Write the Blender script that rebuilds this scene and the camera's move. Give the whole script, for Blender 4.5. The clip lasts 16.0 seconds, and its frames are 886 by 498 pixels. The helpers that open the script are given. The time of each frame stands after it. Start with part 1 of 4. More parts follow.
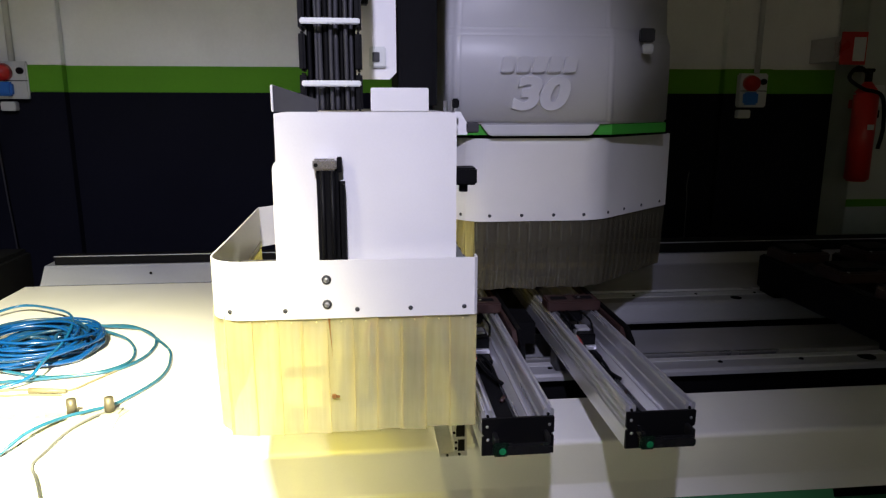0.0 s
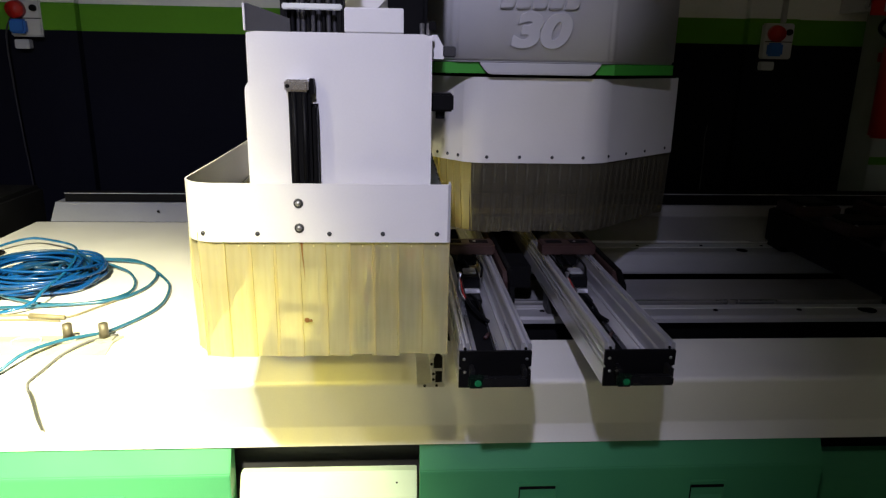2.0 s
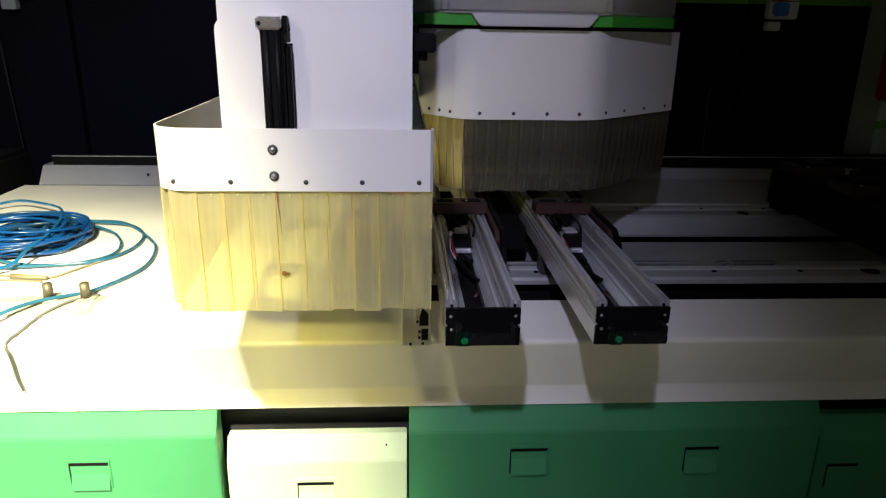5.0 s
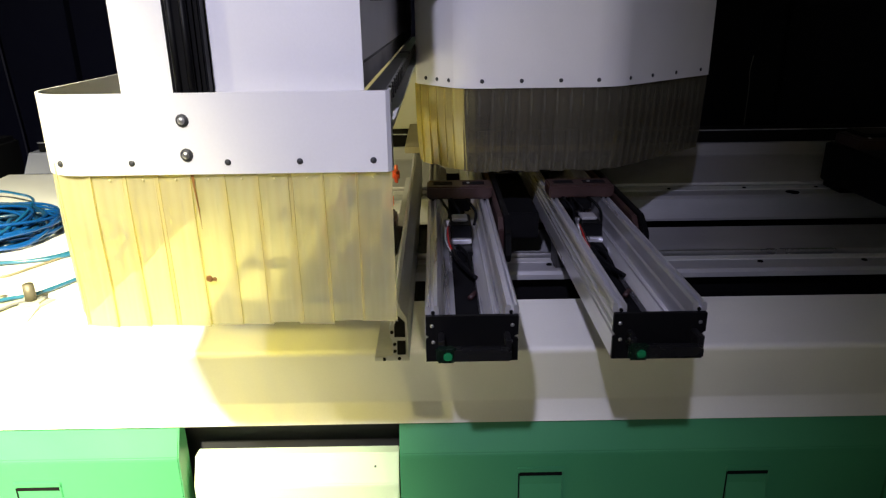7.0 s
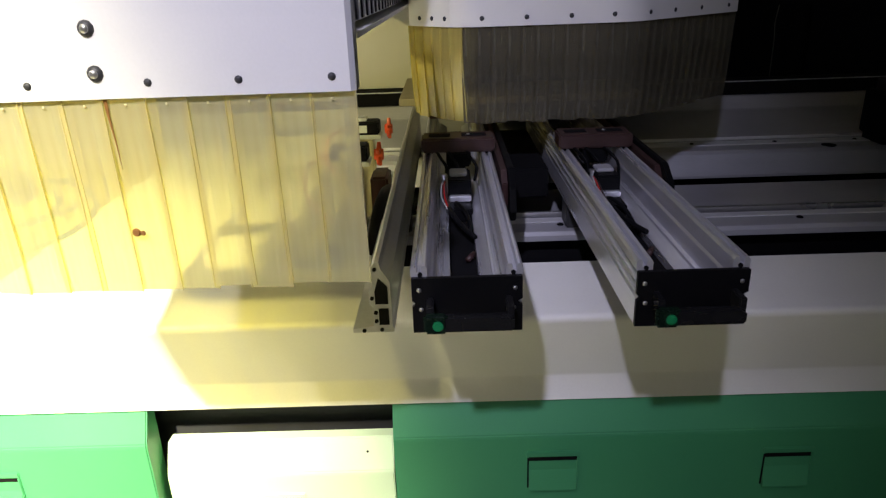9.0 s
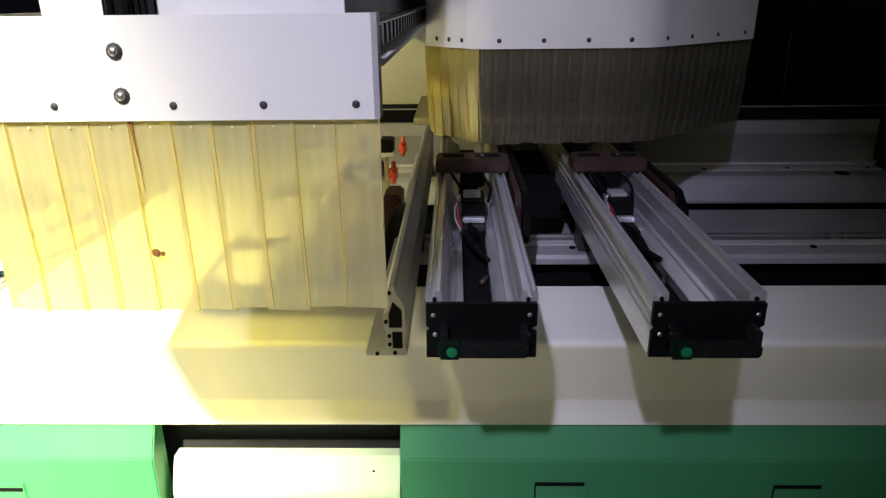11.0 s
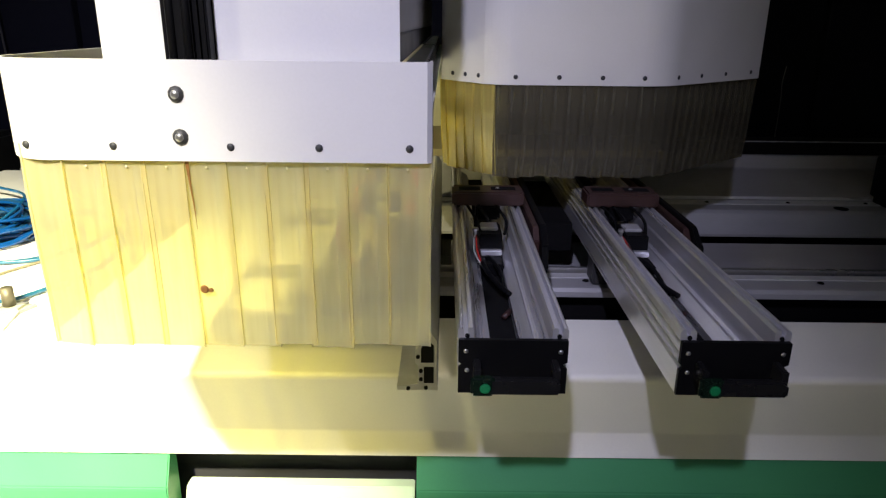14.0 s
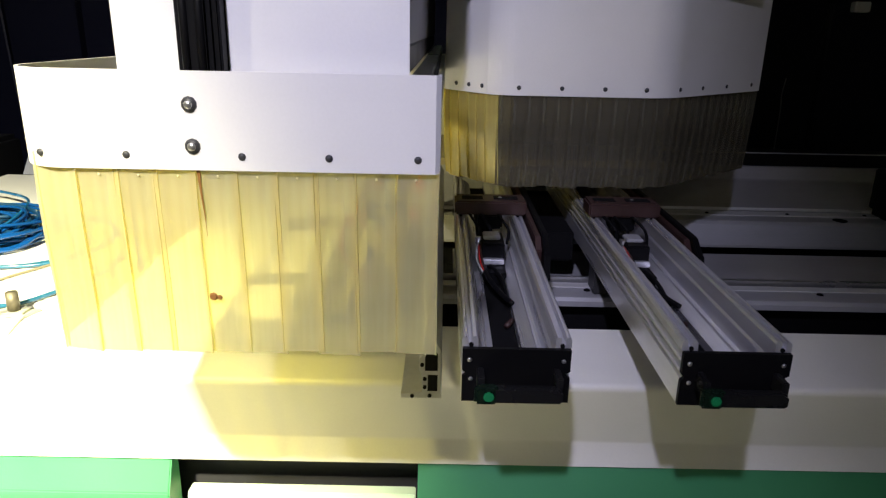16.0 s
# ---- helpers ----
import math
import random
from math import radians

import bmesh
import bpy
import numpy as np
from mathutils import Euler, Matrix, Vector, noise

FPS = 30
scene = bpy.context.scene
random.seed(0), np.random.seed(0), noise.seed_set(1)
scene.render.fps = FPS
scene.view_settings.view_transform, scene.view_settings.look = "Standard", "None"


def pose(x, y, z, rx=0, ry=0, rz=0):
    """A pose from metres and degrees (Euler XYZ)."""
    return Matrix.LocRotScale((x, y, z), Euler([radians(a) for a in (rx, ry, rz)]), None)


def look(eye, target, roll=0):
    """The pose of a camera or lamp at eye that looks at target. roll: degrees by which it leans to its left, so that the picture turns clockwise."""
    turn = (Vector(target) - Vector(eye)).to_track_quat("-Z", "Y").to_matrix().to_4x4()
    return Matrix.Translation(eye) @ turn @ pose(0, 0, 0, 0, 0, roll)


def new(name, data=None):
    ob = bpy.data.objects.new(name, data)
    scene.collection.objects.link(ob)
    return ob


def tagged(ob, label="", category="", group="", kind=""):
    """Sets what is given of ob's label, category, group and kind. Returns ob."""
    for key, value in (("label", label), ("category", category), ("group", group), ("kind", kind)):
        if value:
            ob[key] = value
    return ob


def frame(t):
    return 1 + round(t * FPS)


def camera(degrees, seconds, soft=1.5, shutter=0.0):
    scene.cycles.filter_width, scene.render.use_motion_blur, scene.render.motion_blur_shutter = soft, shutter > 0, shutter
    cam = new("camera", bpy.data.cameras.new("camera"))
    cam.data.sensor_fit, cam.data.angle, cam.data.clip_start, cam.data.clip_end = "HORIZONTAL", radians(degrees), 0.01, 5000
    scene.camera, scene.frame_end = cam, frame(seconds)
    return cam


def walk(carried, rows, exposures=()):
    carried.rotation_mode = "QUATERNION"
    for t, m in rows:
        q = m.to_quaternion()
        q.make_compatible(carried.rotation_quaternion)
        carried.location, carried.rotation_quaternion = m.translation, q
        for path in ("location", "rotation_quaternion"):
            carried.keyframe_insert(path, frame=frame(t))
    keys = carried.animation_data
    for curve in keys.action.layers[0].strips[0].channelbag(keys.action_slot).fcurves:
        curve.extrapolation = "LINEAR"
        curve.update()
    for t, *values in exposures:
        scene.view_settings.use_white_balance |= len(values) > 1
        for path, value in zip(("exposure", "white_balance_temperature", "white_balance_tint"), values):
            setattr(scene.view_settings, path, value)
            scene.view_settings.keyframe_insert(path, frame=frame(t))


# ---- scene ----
# seconds, eye, pitch, lean to the right, yaw to the left
PATH = [
    (0.0, -0.208, -1.271, 1.478, -12.08, -0.05, -5.73),
    (0.5, -0.185, -1.275, 1.466, -13.43, -0.25, -5.22),
    (1.0, -0.159, -1.271, 1.452, -14.36, 0.13, -4.26),
    (1.5, -0.136, -1.267, 1.433, -15.63, -0.47, -4.16),
    (2.0, -0.121, -1.283, 1.427, -15.67, -1.06, -3.72),
    (2.5, -0.110, -1.297, 1.422, -15.58, -1.67, -3.47),
    (3.0, -0.105, -1.296, 1.419, -15.84, -1.46, -3.21),
    (3.5, -0.097, -1.295, 1.417, -15.85, -0.70, -2.26),
    (4.0, -0.093, -1.297, 1.415, -15.77, -0.55, -1.77),
    (4.5, -0.091, -1.287, 1.407, -15.90, -0.72, -1.85),
    (5.0, -0.084, -1.245, 1.377, -17.99, -0.98, -3.50),
    (7.5, 0.052, -0.927, 1.270, -20.21, 0.93, -0.04),
    (8.0, 0.069, -0.865, 1.224, -22.08, 0.69, -0.42),
    (8.5, 0.054, -0.845, 1.221, -21.02, 4.17, 2.08),
    (9.0, 0.056, -0.839, 1.216, -21.27, 2.03, 0.79),
    (11.5, 0.032, -0.833, 1.241, -19.75, 0.63, 1.24),
    (12.0, 0.018, -0.838, 1.247, -19.40, 0.59, 0.96),
    (12.5, 0.003, -0.832, 1.246, -19.44, 0.15, 0.06),
    (13.0, -0.003, -0.831, 1.249, -19.10, 0.11, -0.08),
    (13.5, -0.014, -0.838, 1.253, -18.87, -0.22, 0.10),
    (14.0, -0.022, -0.843, 1.258, -18.40, -0.61, 0.05),
    (14.5, -0.029, -0.847, 1.258, -18.29, -0.79, -0.25),
    (15.0, -0.032, -0.850, 1.260, -18.23, -1.05, -0.34),
    (15.5, -0.032, -0.852, 1.264, -17.95, -1.10, -0.20),
    (16.0, -0.031, -0.852, 1.264, -17.80, -1.17, -0.07),
]
cam = camera(66.09, 16.0, soft=1.3)
walk(cam, [(t, pose(x, y, z, 90 + pitch, 0, yaw) @ pose(0, 0, 0, 0, 0, -lean)) for t, x, y, z, pitch, lean, yaw in PATH], exposures=[(0.0, 0.32), (0.6, 0.04), (1.6, -0.12), (5.0, -0.10), (7.5, 0.28), (16.0, 0.28)])

# ---- light ----
world = bpy.data.worlds.new("world")
scene.world = world
world.use_nodes = True
wn = world.node_tree
sky = wn.nodes.new("ShaderNodeTexSky")
sky.sky_type, sky.sun_disc = "NISHITA", False
sky.sun_elevation, sky.sun_rotation = radians(35), radians(200)
wn.links.new(sky.outputs["Color"], wn.nodes["Background"].inputs["Color"])
wn.nodes["Background"].inputs["Strength"].default_value = 0.026


def spot(name, eye, target, watts, degrees, blend, size, colour):
    lamp = bpy.data.lights.new(name, "SPOT")
    lamp.energy, lamp.spot_size, lamp.spot_blend, lamp.shadow_soft_size, lamp.color = watts, radians(degrees), blend, size, colour
    ob = new(name, lamp)
    ob.matrix_world = look(eye, target)
    return ob


# work lamp of the hall, in front of the machine and above it
spot("work_lamp_warm", (-0.62, -2.40, 3.30), (-1.62, -0.16, 0.18), 4300, 51, 1.0, 0.07, (1.0, 0.93, 0.54))
spot("work_lamp_cool", (-0.50, -2.40, 3.30), (-0.93, 0.42, 1.00), 385, 61, 1.0, 0.06, (0.75, 0.735, 1.0))
# unseen side lamp, inferred from the cylinder's shadow on the plate
spot("side_lamp_warm", (-1.90, -1.30, 3.10), (-0.58, 0.34, 1.02), 180, 32, 1.0, 0.08, (1.0, 0.92, 0.62))
# Added fill; its yellow stands in for light through the curtain film.
spot("end_lamp_warm", (-2.60, -1.20, 2.30), (-0.52, 1.15, 0.95), 230, 32, 1.0, 0.08, (1.0, 0.87, 0.32))

# ---- materials ----


def material(name, colour, rough=0.5, metal=0.0, vary=0.12, scale=6.0, bump=0.0, fine=90.0, streak=None, coat=0.0, dirt=0.0, dirt_colour=(0.12, 0.09, 0.05), random_part=0.0, spec=0.5):
    m = bpy.data.materials.new(name)
    m.use_nodes = True
    n, l = m.node_tree.nodes, m.node_tree.links
    b = n["Principled BSDF"]
    b.inputs["Metallic"].default_value = metal
    b.inputs["Coat Weight"].default_value = coat
    b.inputs["Specular IOR Level"].default_value = spec
    co = n.new("ShaderNodeTexCoord")
    mp = n.new("ShaderNodeMapping")
    mp.inputs["Scale"].default_value = streak or (1, 1, 1)
    l.new(co.outputs["Object"], mp.inputs["Vector"])
    big, small = n.new("ShaderNodeTexNoise"), n.new("ShaderNodeTexNoise")
    big.inputs["Scale"].default_value, small.inputs["Scale"].default_value = scale, fine
    big.inputs["Detail"].default_value, small.inputs["Detail"].default_value = 5, 3
    for t in (big, small):
        l.new(mp.outputs["Vector"], t.inputs["Vector"])
    add = n.new("ShaderNodeMath")
    add.operation = "MULTIPLY_ADD"
    add.inputs[1].default_value = 0.35
    l.new(small.outputs["Fac"], add.inputs[0])
    l.new(big.outputs["Fac"], add.inputs[2])
    ramp = n.new("ShaderNodeMapRange")
    ramp.inputs["From Min"].default_value, ramp.inputs["From Max"].default_value = 0.4, 0.95
    ramp.inputs["To Min"].default_value, ramp.inputs["To Max"].default_value = 1 - vary, 1 + vary
    l.new(add.outputs[0], ramp.inputs["Value"])
    mul = n.new("ShaderNodeVectorMath")
    mul.operation = "SCALE"
    mul.inputs[0].default_value = colour
    l.new(ramp.outputs["Result"], mul.inputs["Scale"])
    out = mul.outputs["Vector"]
    if random_part:
        info = n.new("ShaderNodeObjectInfo")
        rr = n.new("ShaderNodeMapRange")
        rr.inputs["To Min"].default_value, rr.inputs["To Max"].default_value = 1 - random_part, 1 + random_part
        l.new(info.outputs["Random"], rr.inputs["Value"])
        mul2 = n.new("ShaderNodeVectorMath")
        mul2.operation = "SCALE"
        l.new(out, mul2.inputs[0])
        l.new(rr.outputs["Result"], mul2.inputs["Scale"])
        out = mul2.outputs["Vector"]
    if dirt:
        spots = n.new("ShaderNodeTexNoise")
        spots.inputs["Scale"].default_value, spots.inputs["Detail"].default_value = 2.3, 9
        l.new(co.outputs["Object"], spots.inputs["Vector"])
        cut = n.new("ShaderNodeMapRange")
        cut.inputs["From Min"].default_value, cut.inputs["From Max"].default_value = 0.52, 0.72
        cut.inputs["To Max"].default_value = dirt
        l.new(spots.outputs["Fac"], cut.inputs["Value"])
        mix = n.new("ShaderNodeMix")
        mix.data_type = "RGBA"
        mix.inputs["B"].default_value = (*dirt_colour, 1)
        l.new(cut.outputs["Result"], mix.inputs["Factor"])
        l.new(out, mix.inputs["A"])
        out = mix.outputs["Result"]
    l.new(out, b.inputs["Base Color"])
    rg = n.new("ShaderNodeMapRange")
    rg.inputs["From Min"].default_value, rg.inputs["From Max"].default_value = 0.3, 0.7
    rg.inputs["To Min"].default_value, rg.inputs["To Max"].default_value = max(0.05, rough - 0.08), min(1, rough + 0.08)
    l.new(big.outputs["Fac"], rg.inputs["Value"])
    l.new(rg.outputs["Result"], b.inputs["Roughness"])
    if bump:
        bp = n.new("ShaderNodeBump")
        bp.inputs["Strength"].default_value, bp.inputs["Distance"].default_value = bump, 0.002
        l.new(small.outputs["Fac"], bp.inputs["Height"])
        l.new(bp.outputs["Normal"], b.inputs["Normal"])
    return m


def pvc(name, tint, clear, haze, swing, grain=22, stain=0.25):
    """Aged yellow see-through curtain film: part of the light goes straight through, part is scattered, a little is mirrored."""
    m = bpy.data.materials.new(name)
    m.use_nodes = True
    n, l = m.node_tree.nodes, m.node_tree.links
    n.remove(n["Principled BSDF"])
    out = n["Material Output"]
    co, mp = n.new("ShaderNodeTexCoord"), n.new("ShaderNodeMapping")
    mp.inputs["Scale"].default_value = (grain, grain, 1.6)
    l.new(co.outputs["Object"], mp.inputs["Vector"])
    noise_a, noise_b, info = n.new("ShaderNodeTexNoise"), n.new("ShaderNodeTexNoise"), n.new("ShaderNodeObjectInfo")
    noise_a.inputs["Scale"].default_value, noise_b.inputs["Scale"].default_value = 1.0, 9.0
    noise_a.inputs["Detail"].default_value = 4
    l.new(mp.outputs["Vector"], noise_a.inputs["Vector"])
    l.new(co.outputs["Object"], noise_b.inputs["Vector"])
    see, scat, refl, gloss = n.new("ShaderNodeBsdfTransparent"), n.new("ShaderNodeBsdfTranslucent"), n.new("ShaderNodeBsdfDiffuse"), n.new("ShaderNodeBsdfGlossy")
    see.inputs["Color"].default_value = (*clear, 1)
    gloss.inputs["Roughness"].default_value = 0.22
    rr = n.new("ShaderNodeMapRange")
    rr.inputs["To Min"].default_value, rr.inputs["To Max"].default_value = 0.95, 1.05
    l.new(info.outputs["Random"], rr.inputs["Value"])
    sc = n.new("ShaderNodeVectorMath")
    sc.operation = "SCALE"
    sc.inputs[0].default_value = tint
    l.new(rr.outputs["Result"], sc.inputs["Scale"])
    blot, cut, mix = n.new("ShaderNodeTexNoise"), n.new("ShaderNodeMapRange"), n.new("ShaderNodeMix")
    blot.inputs["Scale"].default_value, blot.inputs["Detail"].default_value = 1.3, 6
    l.new(mp.outputs["Vector"], blot.inputs["Vector"])
    cut.inputs["From Min"].default_value, cut.inputs["From Max"].default_value, cut.inputs["To Max"].default_value = 0.47, 0.75, stain
    l.new(blot.outputs["Fac"], cut.inputs["Value"])
    mix.data_type = "RGBA"
    mix.inputs["B"].default_value = (tint[0] * 0.70, tint[1] * 0.52, tint[2] * 0.26, 1)
    l.new(cut.outputs["Result"], mix.inputs["Factor"])
    l.new(sc.outputs["Vector"], mix.inputs["A"])
    for s in (scat, refl):
        l.new(mix.outputs["Result"], s.inputs["Color"])
    m1, m2, m3 = n.new("ShaderNodeMixShader"), n.new("ShaderNodeMixShader"), n.new("ShaderNodeMixShader")
    m1.inputs[0].default_value = 0.5
    l.new(scat.outputs[0], m1.inputs[1])
    l.new(refl.outputs[0], m1.inputs[2])
    hz, sm = n.new("ShaderNodeMapRange"), n.new("ShaderNodeMath")
    sm.operation = "MULTIPLY_ADD"
    sm.inputs[1].default_value = 0.5
    l.new(noise_b.outputs["Fac"], sm.inputs[0])
    l.new(noise_a.outputs["Fac"], sm.inputs[2])
    hz.inputs["From Min"].default_value, hz.inputs["From Max"].default_value = 0.45, 1.05
    hz.inputs["To Min"].default_value, hz.inputs["To Max"].default_value = haze - swing, haze + swing
    l.new(sm.outputs[0], hz.inputs["Value"])
    l.new(hz.outputs["Result"], m2.inputs[0])
    l.new(see.outputs[0], m2.inputs[1])
    l.new(m1.outputs[0], m2.inputs[2])
    fr, pw = n.new("ShaderNodeLayerWeight"), n.new("ShaderNodeMapRange")
    fr.inputs["Blend"].default_value = 0.25
    pw.inputs["To Min"].default_value, pw.inputs["To Max"].default_value = 0.03, 0.35
    l.new(fr.outputs["Facing"], pw.inputs["Value"])
    l.new(pw.outputs["Result"], m3.inputs[0])
    l.new(m2.outputs[0], m3.inputs[1])
    l.new(gloss.outputs[0], m3.inputs[2])
    l.new(m3.outputs[0], out.inputs["Surface"])
    return m


WHITE = material("white_machine_paint", (0.74, 0.73, 0.74), 0.42, vary=0.04, bump=0.05, fine=260)
BED = material("white_bed_paint", (0.76, 0.75, 0.72), 0.4, vary=0.05, scale=3, bump=0.04, fine=220, dirt=0.10)
COVER = material("pale_grey_cover", (0.58, 0.58, 0.61), 0.45, vary=0.04, bump=0.06, fine=240)
GREEN = material("green_panel_paint", (0.05, 0.26, 0.115), 0.42, vary=0.06, scale=3, bump=0.06, fine=230)
# Bed paint turned blue-grey, as the rear ledge gets less light.
LEDGE = material("blue_grey_sheet", (0.26, 0.27, 0.31), 0.5, vary=0.08, scale=4)
# Panel green made paler, so the colour carries the strong light on it.
LITGREEN = material("pale_green_panel_paint", (0.64, 0.78, 0.55), 0.45, vary=0.05, scale=3, bump=0.06, fine=230)
TRIM = material("green_trim", (0.05, 0.36, 0.04), 0.4, vary=0.06)
WALL = material("white_wall_paint", (0.84, 0.86, 0.85), 0.9, spec=0.2, vary=0.06, scale=1.5, bump=0.15, fine=60, dirt=0.08)
BAND = material("green_wall_paint", (0.11, 0.32, 0.025), 0.85, spec=0.15, vary=0.08, scale=2, bump=0.1, fine=60)
DARKWALL = material("charcoal_wall_paint", (0.009, 0.0095, 0.016), 0.85, spec=0.05, vary=0.15, scale=2, bump=0.12, fine=60)
CONCRETE = material("concrete_floor", (0.22, 0.21, 0.20), 0.7, vary=0.2, scale=3, bump=0.2, dirt=0.4)
CEIL = material("ceiling_paint", (0.5, 0.5, 0.5), 0.9, vary=0.08)
ALU = material("aluminium", (0.76, 0.76, 0.82), 0.33, 0.72, vary=0.14, scale=5, fine=140, streak=(9, 0.35, 9), bump=0.06, dirt=0.04, dirt_colour=(0.25, 0.24, 0.22))
MATTALU = material("matt_aluminium", (0.66, 0.66, 0.68), 0.4, 0.65, vary=0.14, scale=8, fine=140, bump=0.05, dirt=0.15)
STEEL = material("bright_steel", (0.50, 0.50, 0.52), 0.32, 0.9, vary=0.15, fine=160)
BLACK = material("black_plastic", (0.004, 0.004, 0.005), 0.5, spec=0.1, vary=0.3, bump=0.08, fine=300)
# Serves black parts and stands in for shade in gaps, slots and holes.
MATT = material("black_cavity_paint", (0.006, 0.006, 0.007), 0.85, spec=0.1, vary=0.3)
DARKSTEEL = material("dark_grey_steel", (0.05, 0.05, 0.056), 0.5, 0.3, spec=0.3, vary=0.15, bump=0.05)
GREY = material("grey_sheet", (0.42, 0.42, 0.46), 0.42, 0.25, vary=0.12, scale=3, dirt=0.2, streak=(0.5, 3, 3))
BROWN = material("red_brown_pod", (0.036, 0.014, 0.013), 0.5, vary=0.25, scale=25, bump=0.15, dirt=0.25)
RED = material("red_paint", (0.50, 0.018, 0.015), 0.35, vary=0.08)
ORANGE = material("orange_red_plastic", (0.75, 0.10, 0.03), 0.4, vary=0.1)
BLUE = material("blue_plastic", (0.03, 0.16, 0.55), 0.4, vary=0.08)
HOSE = material("blue_hose", (0.003, 0.055, 0.22), 0.22, vary=0.12, scale=14, coat=0.3)
HOSEPALE = material("teal_blue_hose", (0.018, 0.105, 0.19), 0.25, vary=0.15, scale=14, coat=0.2)
HOSEMID = material("bright_blue_hose", (0.008, 0.11, 0.28), 0.22, vary=0.12, scale=14, coat=0.3)
HOSEDARK = material("dark_blue_hose", (0.006, 0.04, 0.10), 0.35, vary=0.15, scale=14)
CABLE = material("grey_cable", (0.10, 0.10, 0.10), 0.5, vary=0.1)
BEIGE = material("beige_plastic", (0.55, 0.50, 0.33), 0.45, vary=0.1, scale=20)
BRASS = material("dull_brass", (0.12, 0.105, 0.075), 0.5, 0.4, vary=0.2, scale=30)
BUTTON = material("green_button", (0.008, 0.20, 0.07), 0.35, vary=0.08)
SOCKET = material("light_grey_plastic", (0.58, 0.60, 0.60), 0.5, vary=0.08)
RUST = material("rust_stain", (0.20, 0.085, 0.02), 0.8, vary=0.3, scale=60)
CURTAIN = pvc("yellow_curtain_film", (0.98, 0.955, 0.84), (0.99, 0.945, 0.50), 0.33, 0.13, stain=0.4)
# Same film as CURTAIN, with the shade round the spindle put into its tint.
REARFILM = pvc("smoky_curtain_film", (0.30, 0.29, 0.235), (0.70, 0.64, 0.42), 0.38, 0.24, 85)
GRIP = material("glossy_black_plastic", (0.010, 0.010, 0.011), 0.28, vary=0.2, bump=0.05, fine=300)
# Same film again; the amber light on the left flank is in its tint.
LITFILM = pvc("golden_curtain_film", (0.95, 0.86, 0.36), (0.95, 0.88, 0.38), 0.44, 0.14, 45)
# Pale tone for the highlights along rail tops and the folded edge.
RAILTOP = material("worn_pale_steel", (0.72, 0.72, 0.75), 0.35, 0.35, vary=0.14, scale=4, streak=(0.5, 4, 4), dirt=0.2)

# ---- building helpers ----


def thing(name, label, category, at=(0, 0, 0), group="", kind=""):
    ob = new(name)
    ob.empty_display_size = 0.02
    ob.location = at
    return tagged(ob, label, category, group, kind)


def part(name, bm, mat, parent=None, label="", smooth=False):
    me = bpy.data.meshes.new(name)
    bm.normal_update()
    bm.to_mesh(me)
    bm.free()
    me.materials.append(mat)
    if smooth:
        for p in me.polygons:
            p.use_smooth = True
    ob = new(name, me)
    if parent:
        ob.parent = parent
        ob.matrix_parent_inverse = Matrix.Translation(-world_of(parent))
    if label:
        tagged(ob, label)
    return ob


def world_of(ob):
    return Vector(ob.location) if ob.type == "EMPTY" else Vector((0, 0, 0))


def again(ob, m, parent):
    """One more piece on the same mesh."""
    o = new(ob.name.split(".")[0], ob.data)
    o.parent = parent
    o.matrix_parent_inverse = Matrix.Translation(-world_of(parent))
    o.matrix_basis = m
    return o


def box(x0, x1, y0, y1, z0, z1, bevel=0.002, bm=None, turn=None):
    own = bmesh.new()
    bmesh.ops.create_cube(own, size=1)
    for v in own.verts:
        v.co = ((x0 + x1) / 2 + v.co.x * (x1 - x0), (y0 + y1) / 2 + v.co.y * (y1 - y0), (z0 + z1) / 2 + v.co.z * (z1 - z0))
    if bevel:
        bmesh.ops.bevel(own, geom=own.edges[:], offset=min(bevel, abs(x1 - x0) / 3, abs(y1 - y0) / 3, abs(z1 - z0) / 3), segments=2, affect="EDGES")
    if turn:
        bmesh.ops.transform(own, matrix=turn, verts=own.verts)
    return merge(own, bm)


def merge(own, bm):
    if bm is None:
        return own
    me = bpy.data.meshes.new("temp")
    own.to_mesh(me)
    own.free()
    bm.from_mesh(me)
    bpy.data.meshes.remove(me)
    return bm


def prism(outline, a0, a1, axis="x", bevel=0.0, bm=None):
    """A closed outline drawn out along an axis. Along x the outline is (y, z), along y it is (x, z), along z it is (x, y)."""
    own = bmesh.new()
    put = {"x": lambda a, p: (a, p[0], p[1]), "y": lambda a, p: (p[0], a, p[1]), "z": lambda a, p: (p[0], p[1], a)}[axis]
    lo, hi = [own.verts.new(put(a0, p)) for p in outline], [own.verts.new(put(a1, p)) for p in outline]
    k = len(outline)
    caps = [own.faces.new(lo), own.faces.new(hi[::-1])]
    for i in range(k):
        own.faces.new((lo[i], hi[i], hi[(i + 1) % k], lo[(i + 1) % k]))
    bmesh.ops.recalc_face_normals(own, faces=own.faces)
    if bevel:
        edges = [e for e in own.edges if e.calc_face_angle(0) > 0.3]
        bmesh.ops.bevel(own, geom=edges, offset=bevel, segments=2, affect="EDGES")
    bmesh.ops.triangulate(own, faces=[f for f in own.faces if len(f.verts) > 4])
    return merge(own, bm)


